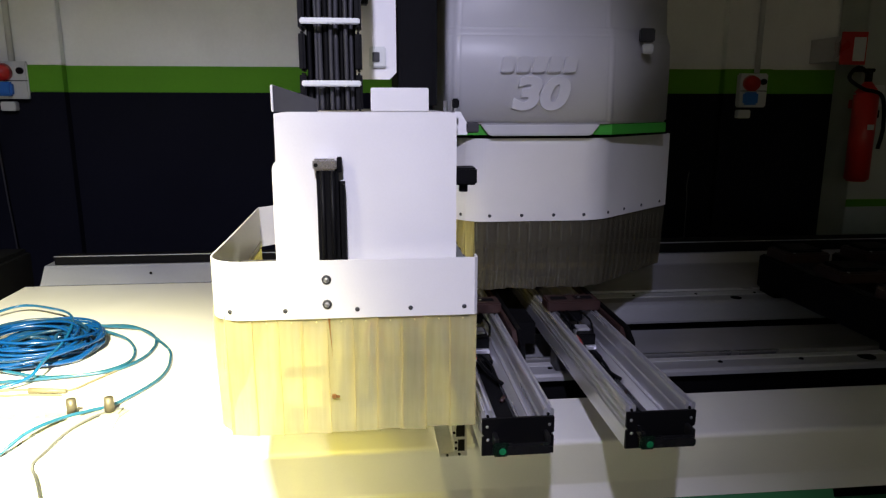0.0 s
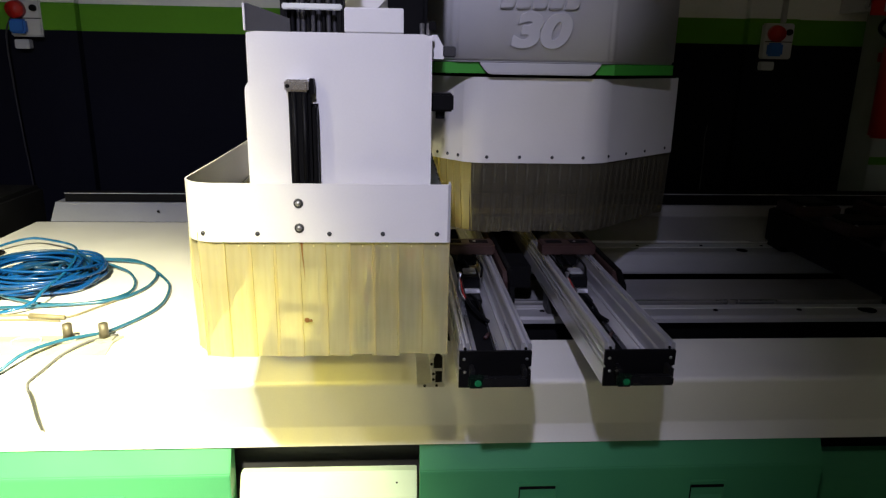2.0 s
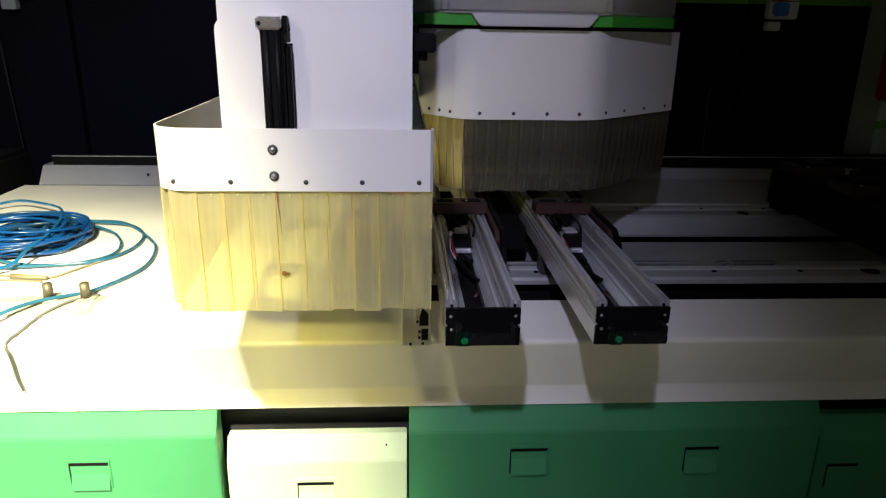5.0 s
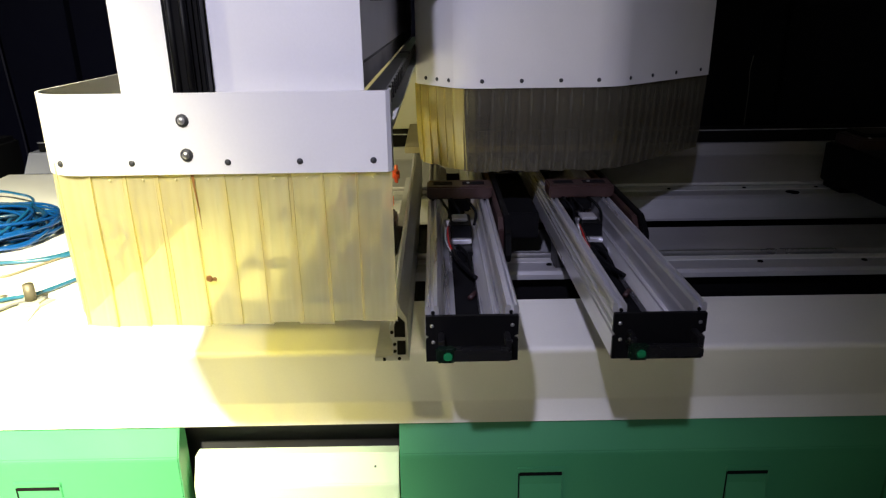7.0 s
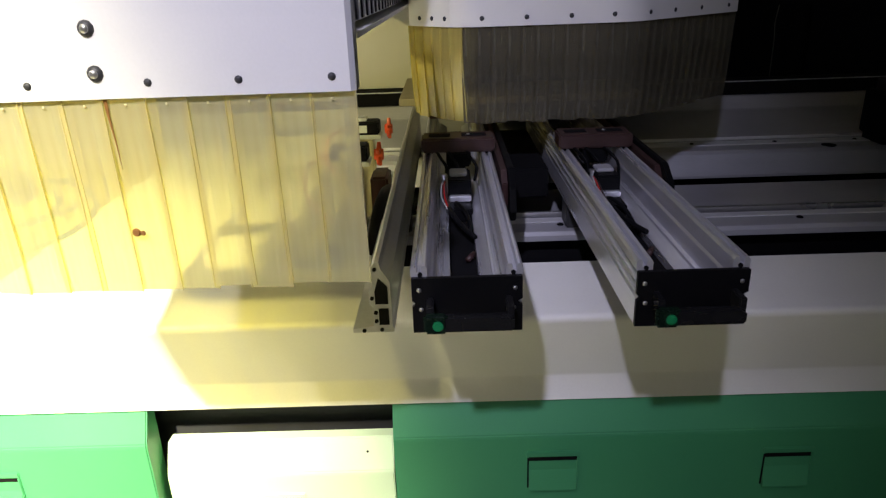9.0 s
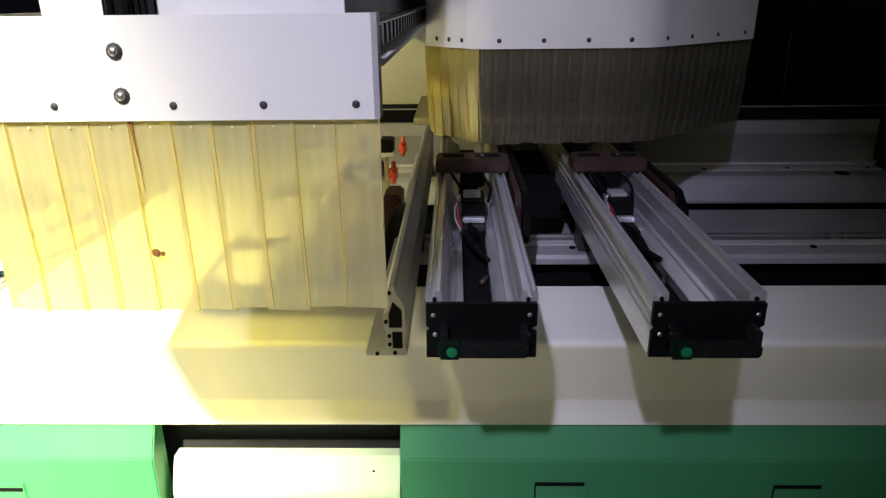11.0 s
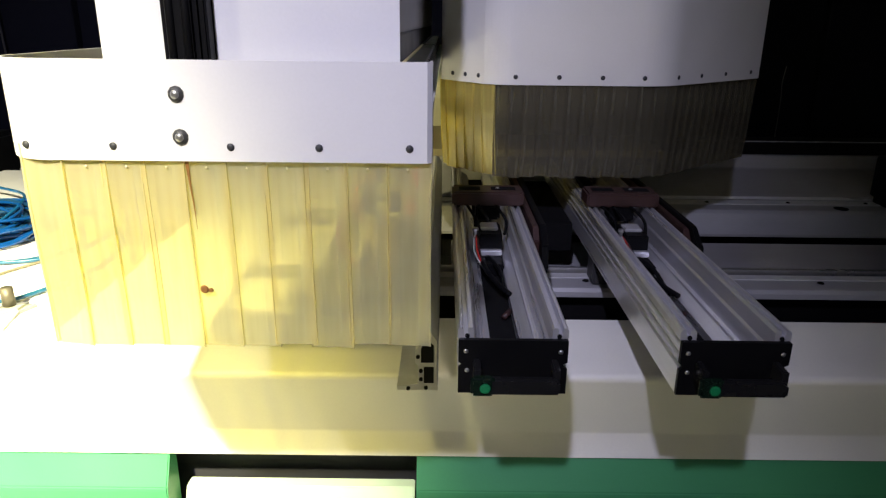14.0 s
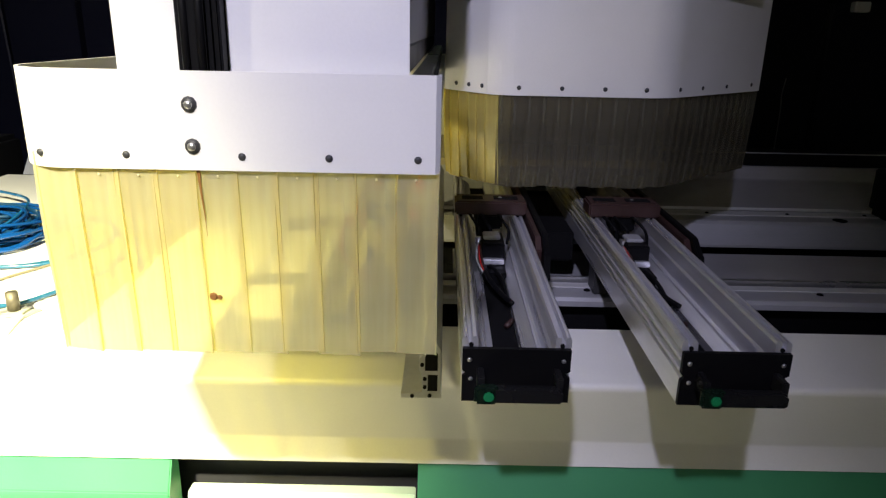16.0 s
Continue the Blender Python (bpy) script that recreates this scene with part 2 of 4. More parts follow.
def ribbon(path, z0, z1, thick, bm=None):
    """An upright sheet along a path of (x, y), with thickness."""
    own = bmesh.new()
    pts = [Vector(p) for p in path]
    rows = []
    for i, p in enumerate(pts):
        d = (pts[min(i + 1, len(pts) - 1)] - pts[max(i - 1, 0)]).normalized()
        nrm = Vector((-d.y, d.x)) * thick / 2
        rows.append([own.verts.new((q.x, q.y, z)) for q, z in ((p + nrm, z0), (p - nrm, z0), (p - nrm, z1), (p + nrm, z1))])
    for a, b in zip(rows, rows[1:]):
        for k in range(4):
            own.faces.new((a[k], b[k], b[(k + 1) % 4], a[(k + 1) % 4]))
    own.faces.new(rows[0])
    own.faces.new(rows[-1][::-1])
    bmesh.ops.recalc_face_normals(own, faces=own.faces)
    return merge(own, bm)


def cylinder(p, q, r, n=16, r2=None, bm=None, bevel=0.0):
    own = bmesh.new()
    p, q = Vector(p), Vector(q)
    d = q - p
    m = Matrix.Translation((p + q) / 2) @ d.to_track_quat("Z", "Y").to_matrix().to_4x4()
    bmesh.ops.create_cone(own, cap_ends=True, segments=n, radius1=r, radius2=r if r2 is None else r2, depth=d.length, matrix=m)
    if bevel:
        bmesh.ops.bevel(own, geom=[e for e in own.edges if e.calc_face_angle(0) > 0.9], offset=bevel, segments=2, affect="EDGES")
    return merge(own, bm)


def smooth_path(pts, k=8):
    pts = [Vector(p) for p in pts]
    out = []
    for i in range(len(pts) - 1):
        a, b, c, d = pts[max(i - 1, 0)], pts[i], pts[i + 1], pts[min(i + 2, len(pts) - 1)]
        for j in range(k):
            t = j / k
            out.append(0.5 * (2 * b + (c - a) * t + (2 * a - 5 * b + 4 * c - d) * t * t + (3 * b - a - 3 * c + d) * t ** 3))
    return out + [pts[-1]]


def tube(pts, r, n=8, bm=None):
    own = bmesh.new()
    rings, side = [], Vector((0.3, 0.2, 1)).normalized()
    for i, p in enumerate(pts):
        d = (pts[min(i + 1, len(pts) - 1)] - pts[max(i - 1, 0)]).normalized()
        u = side - d * side.dot(d)
        u = u.normalized() if u.length > 1e-4 else d.orthogonal().normalized()
        side, w = u, d.cross(u)
        rings.append([own.verts.new(p + r * (math.cos(a) * u + math.sin(a) * w)) for a in (2 * math.pi * k / n for k in range(n))])
    for a, b in zip(rings, rings[1:]):
        for k in range(n):
            own.faces.new((a[k], a[(k + 1) % n], b[(k + 1) % n], b[k]))
    own.faces.new(rings[0][::-1])
    own.faces.new(rings[-1])
    bmesh.ops.recalc_face_normals(own, faces=own.faces)
    return merge(own, bm)


def rivets(parent, places, way, r, mat, name="rivet"):
    """Domed screw heads, each an object of its own on one mesh, looking along `way`."""
    bm = bmesh.new()
    bmesh.ops.create_uvsphere(bm, u_segments=10, v_segments=6, radius=r)
    for v in bm.verts:
        v.co.z *= 0.55
    first = None
    for p in places:
        m = Matrix.Translation(p) @ Vector(way).to_track_quat("Z", "Y").to_matrix().to_4x4()
        if first is None:
            first = part(name, bm, mat, parent, smooth=True)
            first.matrix_basis = m
        else:
            again(first, m, parent)


def rounded(x0, x1, z0, z1, r, low=True, n=5):
    """Outline (x, z) of a plate with round corners; low: the lower ones too."""
    pts = []
    for cx, cz, a0, on in ((x1 - r, z1 - r, 0, 1), (x0 + r, z1 - r, 90, 1), (x0 + r, z0 + r, 180, low), (x1 - r, z0 + r, 270, low)):
        if on:
            pts += [(cx + r * math.cos(radians(a0 + 90 * i / n)), cz + r * math.sin(radians(a0 + 90 * i / n))) for i in range(n + 1)]
        else:
            pts.append((x0 if a0 == 180 else x1, z0))
    return pts


def arc(cx, cy, r, a0, a1, n=8):
    return [(cx + r * math.cos(radians(a0 + (a1 - a0) * i / n)), cy + r * math.sin(radians(a0 + (a1 - a0) * i / n))) for i in range(n + 1)]


# ---- the hall ----
part("floor", box(-6, 8, -7, 2.85, -0.2, 0, 0), CONCRETE)
tagged(bpy.data.objects["floor"], "grey concrete workshop floor", "floor", kind="structure")
BACK = 2.85
tagged(part("wall_back", box(-6, 8, BACK + 0.012, BACK + 0.25, 0, 4.2, 0), WALL), "white painted workshop wall behind the machine", "wall", kind="structure")
tagged(part("wall_base_paint", box(-6, 8, BACK + 0.004, BACK + 0.012, 0, 1.537, 0), DARKWALL), "charcoal painted lower part of the wall", "wall", kind="structure")
tagged(part("wall_stripe", box(-6, 8, BACK + 0.001, BACK + 0.012, 1.537, 1.682, 0), BAND), "bright green painted stripe along the wall", "wall", kind="structure")
tagged(part("wall_left", box(-6.25, -6, -7, BACK + 0.25, 0, 4.2, 0), WALL), "white painted side wall", "wall", kind="structure")
tagged(part("wall_right", box(8, 8.25, -7, BACK + 0.25, 0, 4.2, 0), WALL), "white painted side wall", "wall", kind="structure")
# Unseen wall behind the camera, with an opening added for dim sky light.
front = box(-6.25, -3.5, -7.25, -7, 0, 4.2, 0)
box(3.5, 8.25, -7.25, -7, 0, 4.2, 0, front)
box(-3.5, 3.5, -7.25, -7, 3.4, 4.2, 0, front)
tagged(part("wall_front", front, WALL), "unseen white wall, gateway added to let sky light in", "wall", kind="structure")
tagged(part("ceiling", box(-6.25, 8.25, -7.25, BACK + 0.25, 4.2, 4.4, 0), CEIL), "pale grey workshop ceiling", "ceiling", kind="structure")
for x0, x1 in ((1.915, 2.22), (-2.09, -1.91)):
    own = box(x0, x1, BACK - 0.06, BACK, 1.683, 4.2, 0.004)
    tagged(part("wall_pier", own, WALL), "white painted shallow wall pier", "wall", kind="structure")
    tagged(part("wall_pier_stripe", box(x0, x1, BACK - 0.061, BACK, 1.537, 1.682, 0.003), BAND), "green stripe round the wall pier", "wall", kind="structure")
    tagged(part("wall_pier_base", box(x0, x1, BACK - 0.06, BACK, 0, 1.536, 0.003), DARKWALL), "charcoal foot of the wall pier", "wall", kind="structure")
PALE = material("grey_green_door_paint", (0.40, 0.44, 0.40), 0.6, vary=0.08)
tagged(part("pier_right", box(2.66, 4.2, 2.60, BACK, 0, 4.2, 0.004), PALE), "grey-green painted wall projection", "wall", kind="structure")
tagged(part("pier_stripe", box(2.658, 4.2, 2.597, 2.60, 0.86, 0.905, 0), BAND), "narrow green line on the projection", "wall", kind="structure")


def wall_socket(x, y, z):
    t = thing("wall_socket", "grey wall socket unit with red and blue covers", "socket", (x, y, z), "sockets on the wall")
    part("housing", box(x - 0.085, x + 0.085, y - 0.06, y, z - 0.1, z + 0.1, 0.008), SOCKET, t)
    part("red_cover", cylinder((x - 0.03, y - 0.06, z + 0.045), (x - 0.035, y - 0.115, z + 0.035), 0.047, 20, 0.043, bevel=0.006), RED, t, "round red socket cover", True)
    part("blue_cover", box(x - 0.072, x + 0.012, y - 0.10, y - 0.058, z - 0.085, z - 0.01, 0.01), BLUE, t, "square blue socket cover")
    part("switch", cylinder((x + 0.052, y - 0.06, z + 0.05), (x + 0.052, y - 0.075, z + 0.05), 0.018, 14), BLACK, t)
    part("lower_box", box(x - 0.08, x - 0.002, y - 0.05, y, z - 0.165, z - 0.115, 0.005), SOCKET, t)
    part("gap", box(x - 0.08, x + 0.08, y - 0.062, y - 0.001, z - 0.006, z - 0.001, 0), BLACK, t)
    return t


wall_socket(-2.175, 2.84, 1.60)
wall_socket(2.075, 2.79, 1.555)
for x, y, z0 in ((-2.185, 2.83, 1.70), (2.105, 2.77, 1.66)):
    tagged(part("conduit", cylinder((x, y, z0), (x, y, 4.2), 0.016, 12), SOCKET, smooth=True), "grey plastic conduit going up the wall", "conduit", "conduits on the wall")
bm = tube(smooth_path([(-2.25, 2.78, 1.6), (-2.292, 2.79, 1.5), (-2.296, 2.80, 1.23), (-2.285, 2.80, 0.95), (-2.268, 2.80, 0.62), (-2.26, 2.80, 0.01)]), 0.0045)
tagged(part("mains_cable", bm, DARKSTEEL, smooth=True), "thin dark cable hanging from the wall socket", "cable")
bm = tube(smooth_path([(1.755, 2.83, 1.06), (1.745, 2.83, 0.97), (1.752, 2.83, 0.86), (1.75, 2.83, 0.4)]), 0.0025)
tagged(part("thin_cable", bm, CABLE, smooth=True), "thin pale cable on the charcoal wall", "cable")

X, Y = 2.63, 2.50
ext = thing("fire_extinguisher", "red fire extinguisher with black hose hung on the wall", "fire extinguisher", (X, Y, 1.02))
bm = cylinder((X, Y, 1.03), (X, Y, 1.54), 0.066, 24, bevel=0.012)
cylinder((X, Y, 1.54), (X, Y, 1.60), 0.064, 24, 0.022, bm)
part("cylinder", bm, RED, ext, "glossy red steel cylinder", True)
part("valve", cylinder((X, Y, 1.60), (X, Y, 1.66), 0.02, 14), BLACK, ext)
part("handle", box(X - 0.10, X + 0.03, Y - 0.012, Y + 0.012, 1.655, 1.675, 0.004), BLACK, ext)
part("hose", tube(smooth_path([(X, Y - 0.02, 1.63), (X - 0.09, Y - 0.03, 1.68), (X - 0.14, Y - 0.03, 1.62), (X - 0.06, Y - 0.05, 1.56), (X + 0.05, Y - 0.06, 1.52), (X + 0.09, Y - 0.05, 1.35), (X + 0.08, Y - 0.04, 1.22)]), 0.011), BLACK, ext, smooth=True)
part("label", box(X - 0.02, X + 0.02, Y - 0.0685, Y - 0.066, 1.33, 1.36, 0), SOCKET, ext)
part("bracket", box(X - 0.02, X + 0.02, Y + 0.06, 2.62, 1.45, 1.50, 0.003), RED, ext)
sg = thing("safety_sign", "red and white wall sign above the extinguisher", "sign", (2.6, 2.6, 1.8))
part("plate", box(2.50, 2.66, 2.585, 2.594, 1.70, 1.885, 0.002), RED, sg)
part("symbol", box(2.575, 2.65, 2.581, 2.585, 1.72, 1.855, 0.012), SOCKET, sg, "pale bottle-shaped mark")
part("post", box(2.49, 2.52, 2.594, 2.86, 1.72, 1.86, 0.002), STEEL, sg)
tagged(part("call_point", box(2.70, 2.80, 2.57, 2.598, 1.46, 1.585, 0.006), SOCKET), "small pale grey box on the wall", "switch box")
tagged(part("hook_box", box(2.70, 2.77, 2.55, 2.598, 1.385, 1.45, 0.01), BLACK), "small black box below the pale one", "switch box")

# ---- the machine's bed ----
def rounded_fold(ob):
    """Soft shading over the gentle folds of a bent sheet, hard over its cut edges."""
    for p in ob.data.polygons:
        p.use_smooth = True
    ob.data.set_sharp_from_angle(angle=radians(52))


FRONT = [(0.290, 0.455), (0.305, 0.498), (0.303, 0.506), (0.238, 0.648), (0.236, 0.655), (0.238, 0.661), (0.245, 0.665), (0.285, 0.672), (0.315, 0.681), (0.345, 0.689), (0.370, 0.695), (0.394, 0.699)]
bed = thing("machine_bed", "white painted bed of a woodworking machine with folded front", "machine", (0, 1, 0))
rounded_fold(part("bed_cover", prism(FRONT + [(1.74, 0.700), (1.74, 0.455)], -1.72, -0.32, "x"), BED, bed, "large white flat cover"))
rounded_fold(part("front_cover", prism(FRONT + [(0.398, 0.700), (0.398, 0.455)], -0.32, 3.2, "x"), BED, bed))
part("back_ledge", prism([(1.74, 0.702), (1.795, 0.768), (1.80, 0.776), (1.90, 0.776), (1.90, 0.70)], -1.66, -0.32, "x"), LEDGE, bed, "pale rear ledge")
part("back_slope", prism([(1.353, 0.69), (1.353, 0.722), (1.630, 0.757), (1.640, 0.762), (1.670, 0.801), (1.676, 0.803), (1.90, 0.803), (1.90, 0.69)], -0.32, 3.2, "x"), GREY, bed, "sloping grey rear sheet")
part("rear_beam", box(-1.62, -0.30, 1.81, 1.88, 0.777, 0.814, 0.001), MATT, bed, "black rear beam")
part("rear_beam", box(-0.30, 3.2, 1.682, 1.80, 0.8035, 0.850, 0.001), MATT, bed, "black rear beam")
part("beam_edge", box(-1.62, -0.301, 1.806, 1.812, 0.8145, 0.8175, 0), GREY, bed, "thin pale edge strip")
part("beam_edge", box(-0.30, 3.2, 1.676, 1.684, 0.8505, 0.8535, 0), GREY, bed, "thin pale edge strip")
part("frame", box(-1.68, 3.15, 0.40, 1.72, 0.04, 0.44, 0.004), DARKSTEEL, bed, "dark steel base frame")
# Floor coloured black for the shade under bars and rails.
part("well_floor", box(-0.318, 3.15, 0.399, 1.384, 0.47, 0.54, 0), MATT, bed, "well floor, blackened for the shade there")
part("well_side", prism([(-0.319, 0.541), (-0.319, 0.699), (-0.270, 0.672), (-0.238, 0.672), (-0.238, 0.541)], 0.399, 1.385, "y"), BED, bed, "white side flange of the well")
rivets(bed, [(-0.255, y, 0.672) for y in (0.54, 0.80, 1.06, 1.32)], (0, 0, 1), 0.0065, BLACK, "screw")
rivets(bed, [(x, 1.76, 0.745) for x in (-1.2, -0.75, -0.48)], (0, -1, 0.2), 0.006, BLACK, "bolt")
part("near_rail", prism([(0.540, 0.690), (0.540, 0.702), (0.546, 0.709), (0.552, 0.71), (0.625, 0.71), (0.63, 0.706), (0.63, 0.690)], -0.235, 3.1, "x"), GREY, bed, "grey guide rail")
# This strip, the far one and the slope edge paint in the highlights.
part("rail_track", box(-0.235, 3.1, 0.600, 0.629, 0.7105, 0.7135, 0.001), RAILTOP, bed, "pale strip for the highlight on the rail")
# Rail and sheet bases are black to hold the shade below the rails.
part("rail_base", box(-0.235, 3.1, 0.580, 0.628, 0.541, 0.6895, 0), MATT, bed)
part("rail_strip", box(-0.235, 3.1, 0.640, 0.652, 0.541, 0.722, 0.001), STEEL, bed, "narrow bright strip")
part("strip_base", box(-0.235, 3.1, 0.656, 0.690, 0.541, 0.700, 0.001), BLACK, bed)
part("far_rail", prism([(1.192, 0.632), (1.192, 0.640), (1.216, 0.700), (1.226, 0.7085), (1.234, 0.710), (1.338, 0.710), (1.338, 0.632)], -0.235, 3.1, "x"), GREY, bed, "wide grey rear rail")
part("rail_track", box(-0.235, 3.1, 1.286, 1.337, 0.7105, 0.7135, 0.001), RAILTOP, bed, "pale strip for the highlight on the rail")
part("slope_edge", box(-0.235, 3.1, 1.3445, 1.352, 0.714, 0.7235, 0.0015), RAILTOP, bed, "folded edge in highlight colour")
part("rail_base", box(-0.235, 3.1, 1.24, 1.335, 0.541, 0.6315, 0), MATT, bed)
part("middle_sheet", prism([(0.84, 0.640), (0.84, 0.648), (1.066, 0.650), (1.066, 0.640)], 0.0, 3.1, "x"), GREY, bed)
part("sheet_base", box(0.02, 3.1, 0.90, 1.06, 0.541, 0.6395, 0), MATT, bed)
part("well_sheet", prism([(0.415, 0.541), (0.415, 0.668), (0.445, 0.660), (0.447, 0.636), (0.535, 0.632), (0.535, 0.541)], -0.0, 1.02, "x"), GREY, bed)
part("well_block", box(1.10, 1.30, 0.42, 0.50, 0.541, 0.655, 0.004), GREY, bed)
part("inner_lip", prism([(0.400, 0.660), (0.400, 0.668), (0.440, 0.668), (0.442, 0.640), (0.438, 0.640), (0.436, 0.660)], 1.31, 3.1, "x"), GREY, bed, "folded inner lip")
rivets(bed, [(x, 0.588, 0.710) for x in (0.298, 0.562, 0.826, 1.087, 1.55, 1.82)], (0, 0, 1), 0.008, BLACK, "bolt")
rivets(bed, [(x, 1.305, 0.7135) for x in (0.565, 0.83, 1.093, 1.345, 1.61)], (0, 0, 1), 0.007, BLACK, "bolt")
part("rail_hole", cylinder((1.236, 1.250, 0.700), (1.236, 1.250, 0.7115), 0.022, 20), MATT, bed)
part("rail_hole", cylinder((1.30, 0.585, 0.70), (1.30, 0.585, 0.7125), 0.026, 20), MATT, bed)


def handle(panel, x0, x1, z1, y, mat, h=0.072):
    """Moulded pull: a rim, black strips for the pocket's shade, and a tongue that leans out towards the foot."""
    part("handle_rim", box(x0 - 0.006, x1 + 0.006, y - 0.0045, y + 0.004, z1 + 0.003, z1 + 0.016, 0.002), mat, panel, "moulded upper rim")
    part("handle_pocket", box(x0, x1, y - 0.0015, y + 0.01, z1 - 0.007, z1 + 0.0028, 0), MATT, panel, "finger slot, its shade drawn as a black strip")
    part("handle_side", box(x0 - 0.003, x0, y - 0.0022, y + 0.01, z1 - h, z1, 0), MATT, panel)
    part("handle_edge", box(x1, x1 + 0.005, y - 0.0045, y + 0.004, z1 - h, z1 + 0.003, 0.0015), mat, panel)
    part("handle", prism([(y + 0.004, z1 - 0.0075), (y - 0.010, z1 - h), (y - 0.010, z1 - h - 0.003), (y + 0.01, z1 - h - 0.003)], x0 + 0.0005, x1 - 0.0005, "x"), mat, panel, "moulded pull handle")


def green_panel(x0, x1, top, y, handles, label, mat=None):
    out = [(y + 0.035, top), (y + 0.031, top + 0.001), (y, top - 0.062), (y - 0.001, top - 0.07), (y, 0.06), (y + 0.06, 0.06), (y + 0.06, top)]
    p = part("front_panel", prism(out, x0, x1, "x", 0.0025), mat or GREEN, bed, label)
    for a, b, z in handles:
        handle(p, a, b, z, y, mat or GREEN)
    return p


green_panel(-1.75, -0.556, 0.452, 0.268, [(-0.924, -0.829, 0.318)], "mint green metal front panel with moulded handle")
green_panel(-0.545, -0.076, 0.350, 0.300, [(-0.363, -0.270, 0.222)], "lower set-back green panel with handle, lightened for strong light", LITGREEN)
green_panel(-0.070, 1.022, 0.452, 0.268, [(0.196, 0.291, 0.336), (0.662, 0.752, 0.331)], "wide mint green front panel with two handles")
green_panel(1.028, 2.6, 0.405, 0.268, [(1.063, 1.147, 0.27)], "lower mint green front panel in the dark")
rivets(bpy.data.objects["front_panel.001"], [(-0.13, 0.318, 0.323)], (0, -1, 0.6), 0.003, BLACK, "screw")

# ---- work bars ----


def bar_half(x0, side):
    """Cross-section (x, z) of one half of a work bar; side +1: outer face at x0, body to the right."""
    pts = [(0, 0.768), (0, 0.808), (0.009, 0.8095), (0.009, 0.8155), (-0.001, 0.817), (-0.001, 0.822), (0.009, 0.8235), (0.009, 0.8315), (-0.001, 0.833), (-0.001, 0.838), (0.009, 0.8395), (0.009, 0.8475), (-0.001, 0.849),
           (-0.001, 0.860), (0.002, 0.864), (0.006, 0.864), (0.007, 0.861), (0.007, 0.853), (0.013, 0.853), (0.013, 0.861), (0.014, 0.864), (0.019, 0.864), (0.0215, 0.860), (0.0215, 0.836), (0.0245, 0.832), (0.0265, 0.806),
           (0.030, 0.8035), (0.033, 0.8045), (0.0345, 0.801), (0.052, 0.789), (0.052, 0.768)]
    out = [(x0 + side * x, z) for x, z in pts]
    return out if side > 0 else out[::-1]


HOUSING = material("dark_green_plastic", (0.004, 0.012, 0.007), 0.25, vary=0.2, scale=40)


